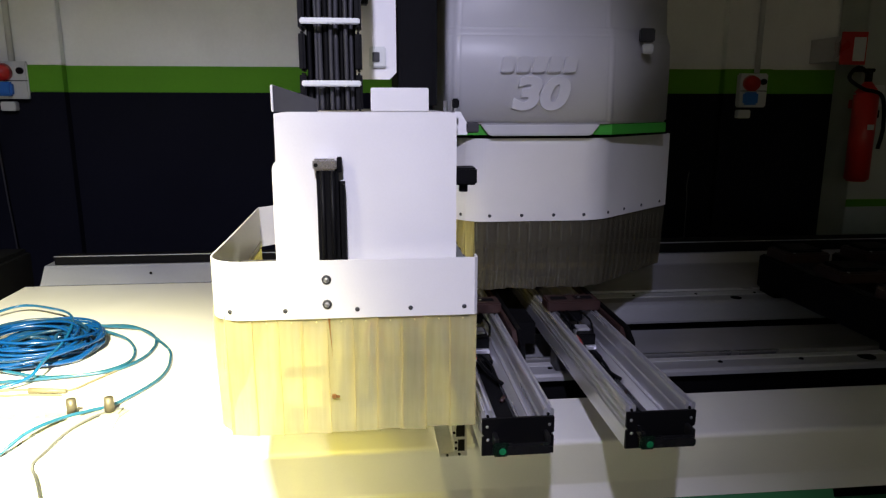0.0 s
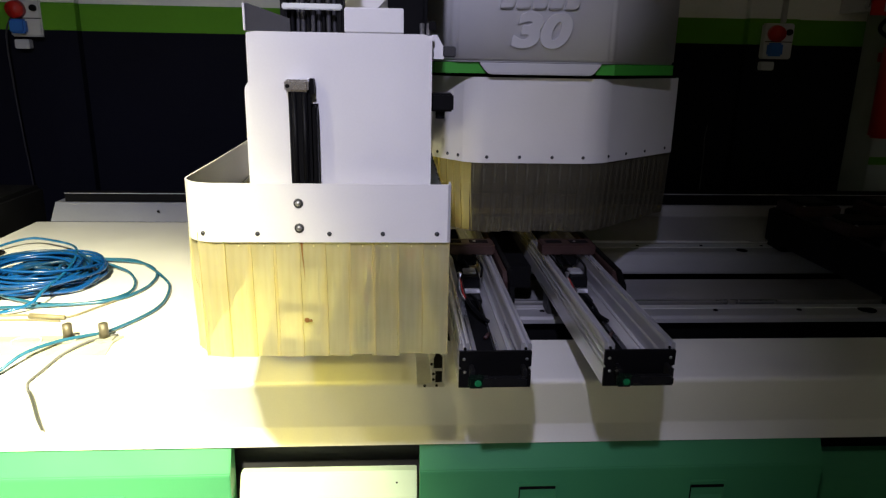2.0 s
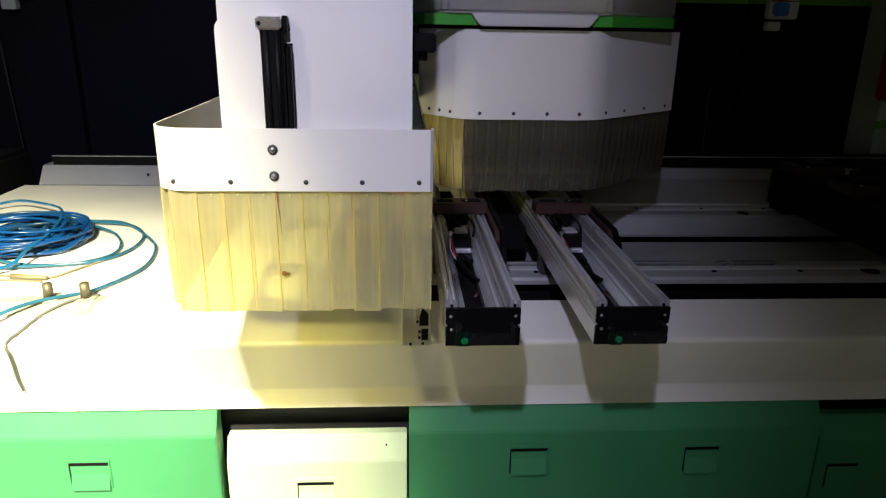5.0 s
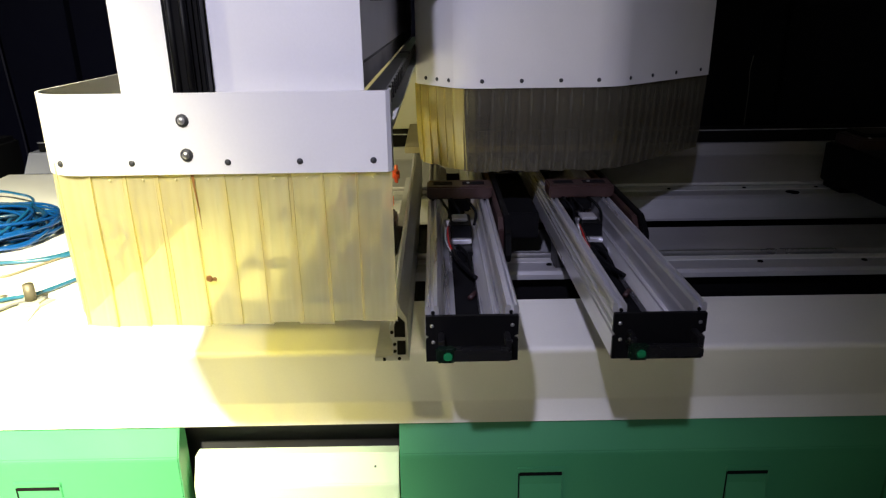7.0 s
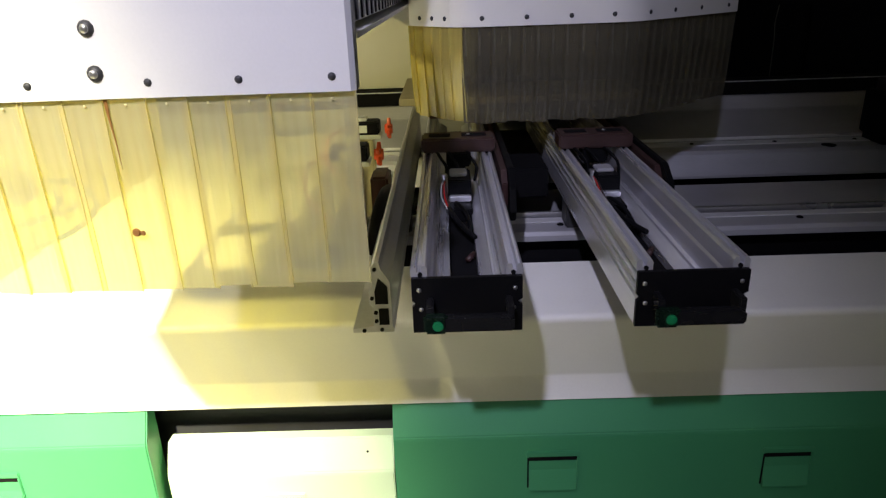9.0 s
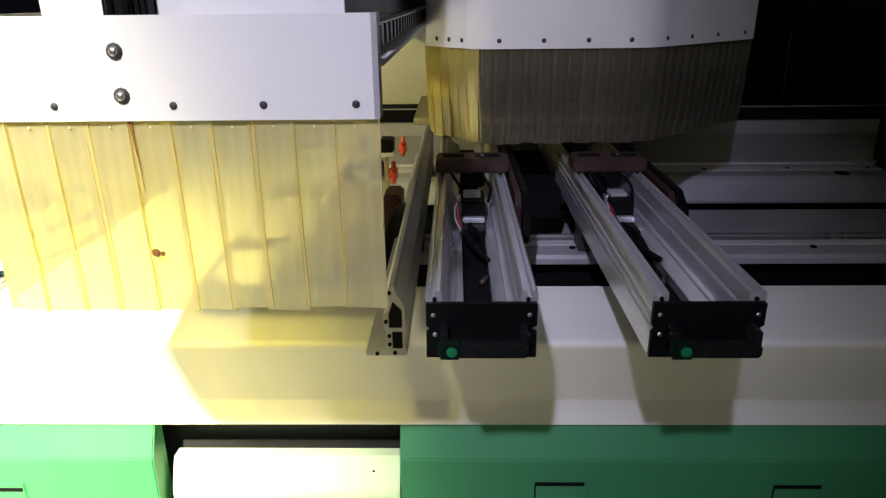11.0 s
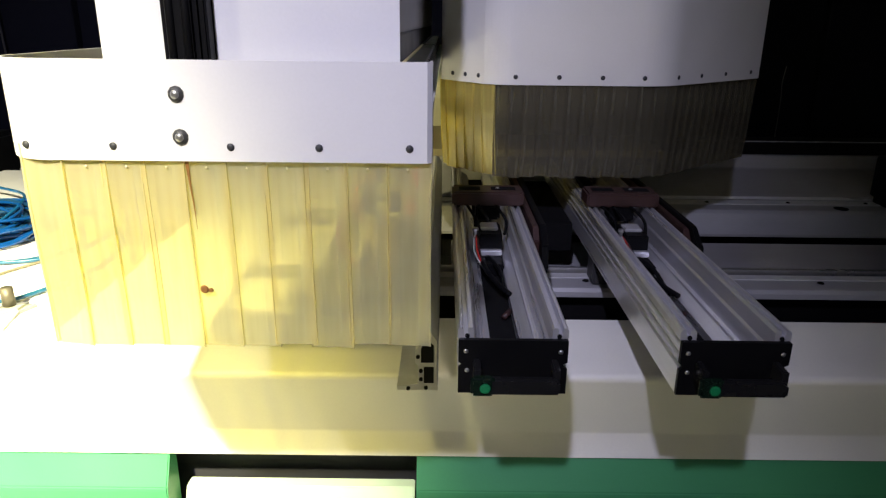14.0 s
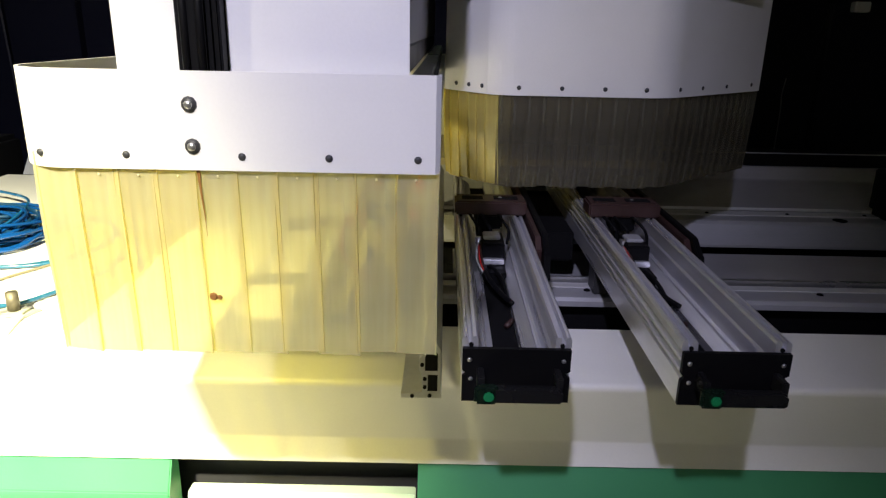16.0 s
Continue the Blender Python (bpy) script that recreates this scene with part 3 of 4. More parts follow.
def work_bar(x, label, far):
    t = thing("work_bar", label, "machine rail", (x, 0, 0.768), "work bars across the bed")
    for n, (x0, s) in enumerate(((x, 1), (x + 0.150, -1))):
        part("profile", prism(bar_half(x0, s), 0.004, far, "y"), ALU, t, "ridged aluminium side profile")
        part("port", cylinder((x0 + s * 0.012, 0.0045, 0.852), (x0 + s * 0.012, 0.002, 0.852), 0.0032, 14), MATT, t)
    # Added black plate keeps the open slot of the bar dark.
    part("bottom_plate", box(x + 0.0525, x + 0.0975, 0.01, far, 0.769, 0.774, 0), MATT, t, "black plate for the shade between the profiles")
    notch = [(0, 0.768), (0, 0.806), (0.004, 0.809), (0.004, 0.813), (0, 0.816), (0, 0.848), (0.001, 0.849), (0.149, 0.849), (0.15, 0.848), (0.15, 0.816), (0.144, 0.813), (0.144, 0.809), (0.150, 0.806), (0.150, 0.768)]
    plate = part("end_plate", prism([(x + a, z) for a, z in notch], -0.004, 0.003, "y"), BLACK, t, "black plastic end plate")
    rivets(plate, [(x + 0.010, -0.004, 0.832), (x + 0.140, -0.004, 0.832), (x + 0.012, -0.004, 0.803), (x + 0.138, -0.004, 0.803)], (0, -1, 0), 0.0034, STEEL, "screw")
    bm = prism([(x + 0.022, 0.786), (x + 0.020, 0.804), (x + 0.026, 0.810), (x + 0.128, 0.810), (x + 0.136, 0.804), (x + 0.136, 0.786)], -0.042, -0.030, "y", 0.003)
    box(x + 0.020, x + 0.030, -0.036, -0.004, 0.796, 0.822, 0.002, bm)
    box(x + 0.126, x + 0.136, -0.036, -0.004, 0.796, 0.822, 0.002, bm)
    part("grip", bm, GRIP, t, "black grip handle")
    part("button_housing", box(x + 0.016, x + 0.048, -0.045, -0.034, 0.785, 0.814, 0.004), HOUSING, t, "dark green translucent button housing")
    part("button", cylinder((x + 0.035, -0.045, 0.799), (x + 0.035, -0.049, 0.799), 0.0072, 18, bevel=0.0015), BUTTON, t, "round green push button")
    for y0 in (0.56, 1.24):
        part("carriage", box(x + 0.002, x + 0.148, y0, y0 + 0.06, 0.7115, 0.7675, 0.003), DARKSTEEL, t, "dark steel carriage on the rail")
    # valve block with its wires
    part("valve_block", box(x + 0.052, x + 0.100, 0.505, 0.600, 0.79, 0.842, 0.003), BLACK, t, "black valve block")
    part("valve_cap", box(x + 0.056, x + 0.092, 0.530, 0.572, 0.8425, 0.850, 0.002), GREY, t, "grey cap")
    part("valve_foot", box(x + 0.053, x + 0.099, 0.490, 0.5045, 0.800, 0.812, 0.002), ALU, t, "pale clamp strip")
    part("valve_base", box(x + 0.054, x + 0.100, 0.44, 0.504, 0.775, 0.799, 0.002), BLACK, t)
    fit = part("fitting", cylinder((x + 0.044, 0.520, 0.80), (x + 0.044, 0.520, 0.846), 0.0042, 12), STEEL, t, "bright push-in fitting")
    part("collar", cylinder((x + 0.044, 0.520, 0.8465), (x + 0.044, 0.520, 0.852), 0.0065, 14), STEEL, fit)
    for mat, dx, dz in ((RED, 0.0, 0.0), (SOCKET, -0.005, 0.002), (BROWN, 0.004, -0.002)):
        part("wire", tube(smooth_path([(x + 0.046 + dx * 0.3, 0.514, 0.838), (x + 0.044 + dx, 0.47, 0.838 + dz), (x + 0.046 + dx * 1.3, 0.435, 0.825 + dz), (x + 0.054 + dx * 0.5, 0.405, 0.812)]), 0.0016, 6), mat, t, smooth=True)
    part("wire_sleeve", tube(smooth_path([(x + 0.054, 0.41, 0.814), (x + 0.062, 0.37, 0.81), (x + 0.080, 0.33, 0.80), (x + 0.098, 0.295, 0.795)]), 0.0050, 8), BLACK, t, smooth=True)
    part("hose", tube(smooth_path([(x + 0.066, 0.505, 0.79), (x + 0.070, 0.45, 0.81), (x + 0.088, 0.40, 0.80), (x + 0.092, 0.33, 0.782)]), 0.0042, 8), BLACK, t, smooth=True)
    part("connector", cylinder((x + 0.082, 0.225, 0.780), (x + 0.094, 0.245, 0.784), 0.005, 12), BROWN, t, "red cable plug", True)
    return t


work_bar(0.0, "ridged aluminium work bar with black end plate, valves inside", 1.33)
second = work_bar(0.304, "ridged aluminium work bar with black end plate beside another", 1.33)


part("side_carriage", box(0.192, 0.298, 0.78, 1.25, 0.7145, 0.790, 0.004), MATT, second, "black carriage body beside the profile")


def pod(x, y, far):
    t = thing("vacuum_pod", "red-brown vacuum pod carriage lying across the work bar", "machine clamp", (x, y, 0.858), "pods on the work bars")
    bm = box(x - 0.004, x + 0.158, y, y + 0.075, 0.866, 0.898, 0.004)
    part("body", bm, BROWN, t)
    part("slot", box(x + 0.012, x + 0.060, y + 0.022, y + 0.050, 0.8975, 0.8995, 0), MATT, t)
    part("slot", box(x + 0.085, x + 0.140, y + 0.022, y + 0.050, 0.8975, 0.8995, 0), MATT, t)
    part("foot", box(x + 0.004, x + 0.020, y + 0.010, y + 0.065, 0.860, 0.867, 0.001), BLACK, t)
    part("foot", box(x + 0.132, x + 0.150, y + 0.010, y + 0.065, 0.860, 0.867, 0.001), BLACK, t)
    part("side_plate", prism([(y - 0.17, 0.78), (y - 0.19, 0.80), (y - 0.19, 0.845), (y - 0.165, 0.868), (far, 0.868), (far, 0.78)], x + 0.158, x + 0.170, "x", 0.002), BROWN, t, "red-brown side plate")
    part("side_guard", prism([(y - 0.21, 0.775), (y - 0.23, 0.80), (y - 0.22, 0.845), (y - 0.17, 0.874), (far, 0.874), (far, 0.775)], x + 0.171, x + 0.184, "x", 0.002), BLACK, t, "black outer plate")
    part("hub", box(x + 0.05, x + 0.105, y + 0.005, y + 0.06, 0.832, 0.866, 0.004), BLACK, t)
    for dx in (0.03, 0.055, 0.095):
        part("tube", tube(smooth_path([(x + dx, y + 0.01, 0.866), (x + dx + 0.008, y - 0.03, 0.862), (x + dx + 0.02, y - 0.05, 0.845), (x + dx + 0.014, y - 0.085, 0.826)]), 0.0035, 6), BLACK, t, smooth=True)
    rivets(t, [(x + 0.10, y + 0.036, 0.899)], (0, 0, 1), 0.005, STEEL, "screw")
    return t


pod(0.0, 0.645, 1.25)
pod(0.304, 0.645, 1.25)
# fence profile beside the bars
fp = [(-0.086, 0.762), (-0.086, 0.768), (-0.056, 0.772), (-0.056, 0.800), (-0.060, 0.806), (-0.060, 0.824), (-0.054, 0.830), (-0.056, 0.858), (-0.050, 0.868), (-0.044, 0.868), (-0.042, 0.858), (-0.030, 0.838), (-0.030, 0.772), (-0.028, 0.768), (-0.028, 0.762)]
fence = thing("fence_profile", "bare aluminium fence profile lying beside the work bars", "machine rail", (-0.05, 0.6, 0.762))
part("profile", prism(fp, 0.012, 1.30, "y"), MATTALU, fence)
# Black plates and discs on the cut end draw the dark of its hollows.
part("chamber", prism([(-0.052, 0.806), (-0.052, 0.826), (-0.046, 0.845), (-0.034, 0.832), (-0.034, 0.806)], 0.0105, 0.0125, "y"), MATT, fence, "black plate for the shade in a hollow chamber")
part("chamber", prism([(-0.048, 0.774), (-0.048, 0.799), (-0.034, 0.799), (-0.034, 0.774)], 0.0105, 0.0125, "y"), MATT, fence, "black plate for the shade in a hollow chamber")
for x, z in ((-0.050, 0.858), (-0.056, 0.815), (-0.052, 0.793), (-0.052, 0.780), (-0.07, 0.7655), (-0.045, 0.7665)):
    part("hole", cylinder((x, 0.0095, z), (x, 0.0125, z), 0.0028, 12), MATT, fence)
part("foot", box(-0.085, -0.03, 0.56, 0.62, 0.7115, 0.761, 0.003), DARKSTEEL, fence)
part("foot", box(-0.085, -0.03, 1.24, 1.29, 0.7115, 0.761, 0.003), DARKSTEEL, fence)


def stop_unit(y):
    """Pneumatic reference stop standing in the well."""
    x = -0.157
    t = thing("reference_stop", "grey stop cylinder with black head and orange star knob", "machine part", (x, y, 0.541), "stops in the well")
    part("post", box(x - 0.025, x + 0.025, y - 0.02, y + 0.035, 0.541, 0.862, 0.004), BEIGE, t, "pale grey post")
    part("base", box(x - 0.04, x + 0.04, y - 0.04, y + 0.05, 0.541, 0.63, 0.003), DARKSTEEL, t)
    part("head", box(x - 0.038, x + 0.042, y - 0.022, y + 0.030, 0.872, 0.905, 0.003), BLACK, t)
    part("head_label", box(x - 0.020, x + 0.012, y - 0.0235, y - 0.0215, 0.878, 0.896, 0), SOCKET, t)
    part("head_cap", box(x - 0.022, x + 0.012, y - 0.016, y + 0.020, 0.905, 0.913, 0.002), SOCKET, t)
    part("plate", box(x - 0.035, x + 0.045, y - 0.025, y + 0.032, 0.862, 0.872, 0.001), SOCKET, t)
    bm = cylinder((x + 0.056, y - 0.012, 0.885), (x + 0.075, y - 0.012, 0.885), 0.012, 12)
    for a in range(5):
        c, s = math.cos(a * 1.2566), math.sin(a * 1.2566)
        cylinder((x + 0.066, y - 0.012, 0.885), (x + 0.066, y - 0.012 + 0.026 * c, 0.885 + 0.026 * s), 0.007, 8, 0.004, bm)
    part("star_knob", bm, ORANGE, t, "orange-red star knob")
    part("wire", tube(smooth_path([(x - 0.03, y - 0.02, 0.892), (x - 0.075, y - 0.05, 0.875), (x - 0.085, y - 0.07, 0.82), (x - 0.045, y - 0.09, 0.775), (x - 0.012, y - 0.08, 0.755)]), 0.003, 6), ORANGE, t, smooth=True)
    part("wire", tube(smooth_path([(x - 0.01, y - 0.02, 0.865), (x - 0.03, y - 0.05, 0.84), (x - 0.035, y - 0.05, 0.78), (x - 0.03, y - 0.04, 0.70)]), 0.003, 6), BEIGE, t, smooth=True)
    return t


stop_unit(0.585)
stop_unit(0.86)
gl = thing("cable_gland", "white cable gland with black corrugated hose in the well", "hose", (-0.11, 0.44, 0.541))
part("gland", cylinder((-0.118, 0.43, 0.665), (-0.105, 0.45, 0.705), 0.016, 10, bevel=0.002), SOCKET, gl, "white plastic gland")
part("gland_nut", cylinder((-0.118, 0.43, 0.655), (-0.118, 0.43, 0.668), 0.021, 6), SOCKET, gl)
part("corrugated_hose", tube(smooth_path([(-0.105, 0.45, 0.70), (-0.095, 0.50, 0.76), (-0.085, 0.58, 0.79), (-0.075, 0.68, 0.77), (-0.06, 0.78, 0.70), (-0.06, 0.85, 0.545)]), 0.017, 10), BLACK, gl, smooth=True)
part("bracket", box(-0.235, -0.09, 0.42, 0.46, 0.541, 0.654, 0.002), BED, gl)
tagged(part("clamp_block", box(-0.13, -0.088, 0.70, 0.80, 0.541, 0.80, 0.006), BROWN), "red-brown clamp block in the well", "machine clamp")
tagged(part("latch_bracket", prism([(-0.318, 0.7005), (-0.318, 0.722), (-0.268, 0.716), (-0.262, 0.7005)], 0.41, 0.47, "y", 0.002), BED), "small white sheet bracket at the corner of the well", "bracket")
tagged(part("latch", box(-0.262, -0.236, 0.415, 0.455, 0.673, 0.700, 0.003), BLACK), "small black latch at the corner of the well", "bracket")

# parked bars, given dark materials for the gloom at that end
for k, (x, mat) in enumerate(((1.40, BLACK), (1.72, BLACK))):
    t = thing("parked_work_bar", "work bar parked at the end of the bed, darkened for shade", "machine rail", (x, 0.7, 0.72), "parked work bars")
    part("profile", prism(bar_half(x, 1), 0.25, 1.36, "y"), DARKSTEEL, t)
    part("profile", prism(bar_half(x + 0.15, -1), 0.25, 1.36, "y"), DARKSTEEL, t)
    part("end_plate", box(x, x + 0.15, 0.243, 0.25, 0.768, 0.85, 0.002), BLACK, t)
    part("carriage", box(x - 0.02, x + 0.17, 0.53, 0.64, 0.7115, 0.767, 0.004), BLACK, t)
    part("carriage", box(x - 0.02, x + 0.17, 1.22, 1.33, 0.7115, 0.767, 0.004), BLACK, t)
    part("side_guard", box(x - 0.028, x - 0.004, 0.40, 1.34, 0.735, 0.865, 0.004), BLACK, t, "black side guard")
    for y in (0.55, 0.86, 1.17):
        p = thing("parked_pod", "red-brown vacuum pod on the parked work bar", "machine clamp", (x, y, 0.866), "pods on the parked bars")
        part("body", box(x - 0.012, x + 0.165, y, y + 0.15, 0.866, 0.905, 0.006), BROWN, p)
        part("rubber_pad", box(x + 0.01, x + 0.14, y + 0.015, y + 0.135, 0.905, 0.918, 0.006), BLACK, p)
        rivets(p, [(x + 0.02, y + 0.01, 0.905)], (0, 0, 1), 0.006, STEEL, "screw")

# ---- gantry ----
gantry = thing("gantry", "long grey machine beam on a white column with guide rail", "machine", (-0.2, 1.0, 1.2))
part("beam", box(-0.355, -0.078, -0.106, 2.05, 1.245, 1.452, 0.004), GREY, gantry, "dark grey sheet beam")
part("rail_bed", box(-0.078, -0.048, -0.10, 2.05, 1.178, 1.2055, 0.002), STEEL, gantry, "bright guide rail")
part("rail_carrier", box(-0.355, -0.080, -0.10, 2.05, 1.206, 1.2445, 0.002), DARKSTEEL, gantry)
notches = bmesh.new()
for i in range(34):
    box(-0.050, -0.0455, -0.06 + 0.06 * i, -0.045 + 0.06 * i, 1.180, 1.204, 0, notches)
tagged(part("rail_notch", notches, DARKSTEEL, gantry), kind="stuff")
part("rail_end", box(-0.078, -0.040, -0.125, -0.10, 1.165, 1.212, 0.003), SOCKET, gantry, "pale end cap")
part("under_sheet", prism([(-0.10, 1.166), (-0.10, 1.172), (2.0, 1.172), (2.0, 1.166)], -0.09, -0.035, "x"), BED, gantry, "thin pale sheet below the rail")
part("column_panel", box(-0.60, 0.12, 1.90, 1.99, 0.838, 1.175, 0.004), BED, gantry, "white column panel")
part("column_edge", box(-0.03, 0.03, 1.885, 1.90, 0.838, 1.10, 0.002), BLACK, gantry)
part("column", box(0.13, 0.62, 1.25, 1.95, 0.84, 2.6, 0.01), MATT, gantry, "black column")
part("column_front", box(-0.02, 0.13, 1.02, 1.9, 1.21, 2.6, 0.005), MATT, gantry)
part("z_slide", box(0.05, 0.55, 0.98, 1.25, 1.12, 1.9, 0.006), MATT, gantry)

# front tool unit: plate, cylinder, guard
PY = -0.115
unit = thing("front_tool_unit", "white front plate of the drilling unit with black cylinder", "machine", (-0.22, PY, 1.2))
out = rounded(-0.371, -0.069, 1.165, 1.4635, 0.014, False)
part("front_plate", prism(out, PY, PY + 0.006, "y"), WHITE, unit, "white sheet front plate")
part("side_sheet", prism(rounded(-0.379, -0.300, 1.165, 1.388, 0.02, False), PY + 0.0065, PY + 0.010, "y"), WHITE, unit)
# Flat black strip draws the shaded recess behind the cylinder.
part("slot", box(-0.302, -0.2575, PY - 0.0012, PY + 0.004, 1.166, 1.350, 0), MATT, unit, "black strip for the shaded slot in the plate")
cyl = part("cylinder_body", box(-0.304, -0.268, PY - 0.022, PY - 0.001, 1.170, 1.384, 0.005), BLACK, unit, "black profiled air cylinder")
part("cylinder_rib", cylinder((-0.294, PY - 0.021, 1.17), (-0.294, PY - 0.021, 1.370), 0.0045, 10), BLACK, cyl, smooth=True)
part("cylinder_rib", cylinder((-0.278, PY - 0.021, 1.17), (-0.278, PY - 0.021, 1.370), 0.0045, 10), BLACK, cyl, smooth=True)
part("cylinder_cap", box(-0.309, -0.270, PY - 0.026, PY - 0.002, 1.370, 1.389, 0.003), STEEL, cyl, "grey metal end cap")
part("cylinder_back", box(-0.270, -0.262, PY - 0.018, PY - 0.001, 1.366, 1.391, 0.001), BLACK, cyl)
part("port", cylinder((-0.3035, PY - 0.0265, 1.379), (-0.3035, PY - 0.0245, 1.379), 0.0035, 10), MATT, cyl)
part("second_cylinder", box(-0.266, -0.258, PY - 0.020, PY - 0.001, 1.170, 1.348, 0.003), BLACK, unit, "narrow black rod housing")
# top sheets, connectors
part("left_gusset", prism([(-0.371, 1.464), (-0.371, 1.506), (-0.366, 1.506), (-0.300, 1.484), (-0.300, 1.464)], PY + 0.004, PY + 0.010, "y"), DARKSTEEL, unit, "brownish grey gusset")
part("gusset_edge", box(-0.374, -0.3705, PY, PY + 0.05, 1.464, 1.507, 0.001), WHITE, unit)
part("top_box", box(-0.212, -0.116, PY, PY + 0.08, 1.464, 1.503, 0.0015), WHITE, unit, "white sheet box")
part("top_sheet", box(-0.372, -0.066, PY + 0.006, 0.30, 1.4525, 1.462, 0.001), WHITE, unit)
part("corner_bracket", prism([(-0.069, 1.464), (-0.069, 1.425), (-0.048, 1.425), (-0.048, 1.443), (-0.060, 1.464)], PY + 0.02, PY + 0.026, "y"), WHITE, unit)
for x in (-0.085, -0.074):
    part("fitting", cylinder((x, PY + 0.03, 1.464), (x, PY + 0.03, 1.482), 0.004, 10), STEEL, unit)
part("fitting_elbow", box(-0.074, -0.062, PY + 0.022, PY + 0.036, 1.470, 1.486, 0.002), BLACK, unit)
part("connector", box(-0.052, -0.028, PY + 0.02, PY + 0.05, 1.428, 1.446, 0.002), DARKSTEEL, unit)
part("sensor", box(-0.072, -0.030, PY + 0.02, PY + 0.07, 1.338, 1.368, 0.003), BLACK, unit)
part("sensor_foot", cylinder((-0.052, PY + 0.04, 1.325), (-0.052, PY + 0.04, 1.338), 0.008, 12), BLACK, unit)

GY = -0.145
guard_path = [(-0.036, GY + 0.028), (-0.0362, GY + 0.004), (-0.040, GY)] + [(x, GY) for x in (-0.1, -0.2, -0.3, -0.4)] + arc(-0.430, GY + 0.062, 0.062, 270, 180, 9) + [(-0.494, 0.1), (-0.498, 0.3), (-0.502, 0.47), (-0.47, 0.50), (-0.36, 0.50)]
guard = thing("tool_guard", "white sheet guard with yellowed see-through strip curtain", "machine guard", (-0.27, GY, 1.2))
part("band", ribbon(guard_path, 1.119, 1.2205, 0.003), WHITE, guard, "bent white sheet band")
rivets(guard, [(x, GY - 0.0015, 1.134) for x in (-0.363, -0.242, -0.151, -0.058)] + [(-0.455, GY + 0.003, 1.134)], (0, -1, 0), 0.0042, DARKSTEEL)
rivets(guard, [(-0.4935, -0.02, 1.134), (-0.4965, 0.15, 1.134), (-0.499, 0.33, 1.134)], (-1, 0, 0), 0.0042, DARKSTEEL)
rivets(guard, [(-0.2925, GY - 0.0015, 1.187), (-0.2925, GY - 0.0015, 1.144)], (0, -1, 0), 0.0085, DARKSTEEL, "bolt")
rivets(guard, [(-0.2925, GY - 0.005, 1.187), (-0.2925, GY - 0.005, 1.144)], (0, -1, 0), 0.0048, STEEL, "bolt_head")
part("inner_bracket", box(-0.49, -0.38, 0.10, 0.16, 1.14, 1.155, 0.002), STEEL, guard)
part("side_rail", box(-0.400, -0.380, -0.05, 0.45, 1.150, 1.165, 0.002), DARKSTEEL, guard)


def strip_mesh(width, z0, z1, lean, rng, bead):
    """One hanging strip, about the origin in x and y, outer face to -y: a thin, slightly bowed sheet with a bead along both edges."""
    bm = bmesh.new()
    rows, m = [], 7
    ph, tw = rng.random() * 6, rng.uniform(-0.0012, 0.0012)
    for i in range(m + 1):
        t = i / m
        z = z1 + (z0 - z1) * t
        w = width / 2 * (1 + 0.015 * math.sin(5 * t + ph))
        off = lean * t * t + 0.0009 * math.sin(6 * t + ph)
        sec = [(-w, 0.0002), (-w, -0.0026), (-w + bead, -0.0026), (-w + bead + 0.0006, -0.0010), (-w * 0.4, -0.0016), (w * 0.4, -0.0014), (w - bead - 0.0006, -0.0022), (w - bead, -0.0036), (w, -0.0036), (w, -0.0012)]
        rows.append([bm.verts.new((x, off + y + tw * t * x / w, z)) for x, y in sec])
    k = len(rows[0])
    for a, b in zip(rows, rows[1:]):
        for q in range(k):
            bm.faces.new((a[q], a[(q + 1) % k], b[(q + 1) % k], b[q]))
    bm.faces.new(rows[0])
    bm.faces.new(rows[-1][::-1])
    bmesh.ops.recalc_face_normals(bm, faces=bm.faces)
    return bm


def curtain(parent, path, z0, z1, width, rng, film, inward=0.0, bead=0.0013):
    """Strips side by side along a path of (x, y), the outer side to the right of its run reversed."""
    pts = [Vector(p) for p in path]
    lens = [0]
    for a, b in zip(pts, pts[1:]):
        lens.append(lens[-1] + (b - a).length)
    total = lens[-1]
    count = round(total / width)
    kinds = []
    for k in range(5):
        kinds.append(strip_mesh(total / count * 1.13, z0 - rng.uniform(-0.003, 0.003), z1, inward + rng.uniform(-0.003, 0.004), rng, bead))
    made = []
    for i in range(count):
        s = (i + 0.5) / count * total + rng.uniform(-0.002, 0.002)
        j = max(k for k in range(len(lens)) if lens[k] <= s)
        j = min(j, len(pts) - 2)
        d = (pts[j + 1] - pts[j]).normalized()
        p = pts[j] + d * (s - lens[j])
        m = Matrix.Translation((p.x, p.y, 0)) @ Matrix.Rotation(math.atan2(-d.y, -d.x) + rng.uniform(-0.03, 0.03), 4, "Z")
        k = i if i < len(kinds) else rng.randrange(len(kinds))
        if i < len(kinds):
            o = part("strip", kinds[i], film, parent)
            made.append(o)
            o.matrix_basis = m
        else:
            again(made[k], m, parent)


rng = random.Random(4)
front_curtain = part("curtain_rail", ribbon([(x, y) for x, y in [(-0.040, GY + 0.005)] + [(x, GY + 0.004) for x in (-0.1, -0.2, -0.3, -0.4)] + arc(-0.430, GY + 0.062, 0.058, 270, 180, 9) + [(-0.489, 0.1), (-0.494, 0.3), (-0.498, 0.46)]], 1.124, 1.134, 0.003), BEIGE, guard)
curtain(guard, [(-0.039, GY + 0.006), (-0.43, GY + 0.006)] + arc(-0.430, GY + 0.062, 0.056, 270, 180, 6)[1:] + [(-0.489, 0.1), (-0.494, 0.3), (-0.498, 0.46)], 0.905, 1.134, 0.042, rng, CURTAIN, 0.004)
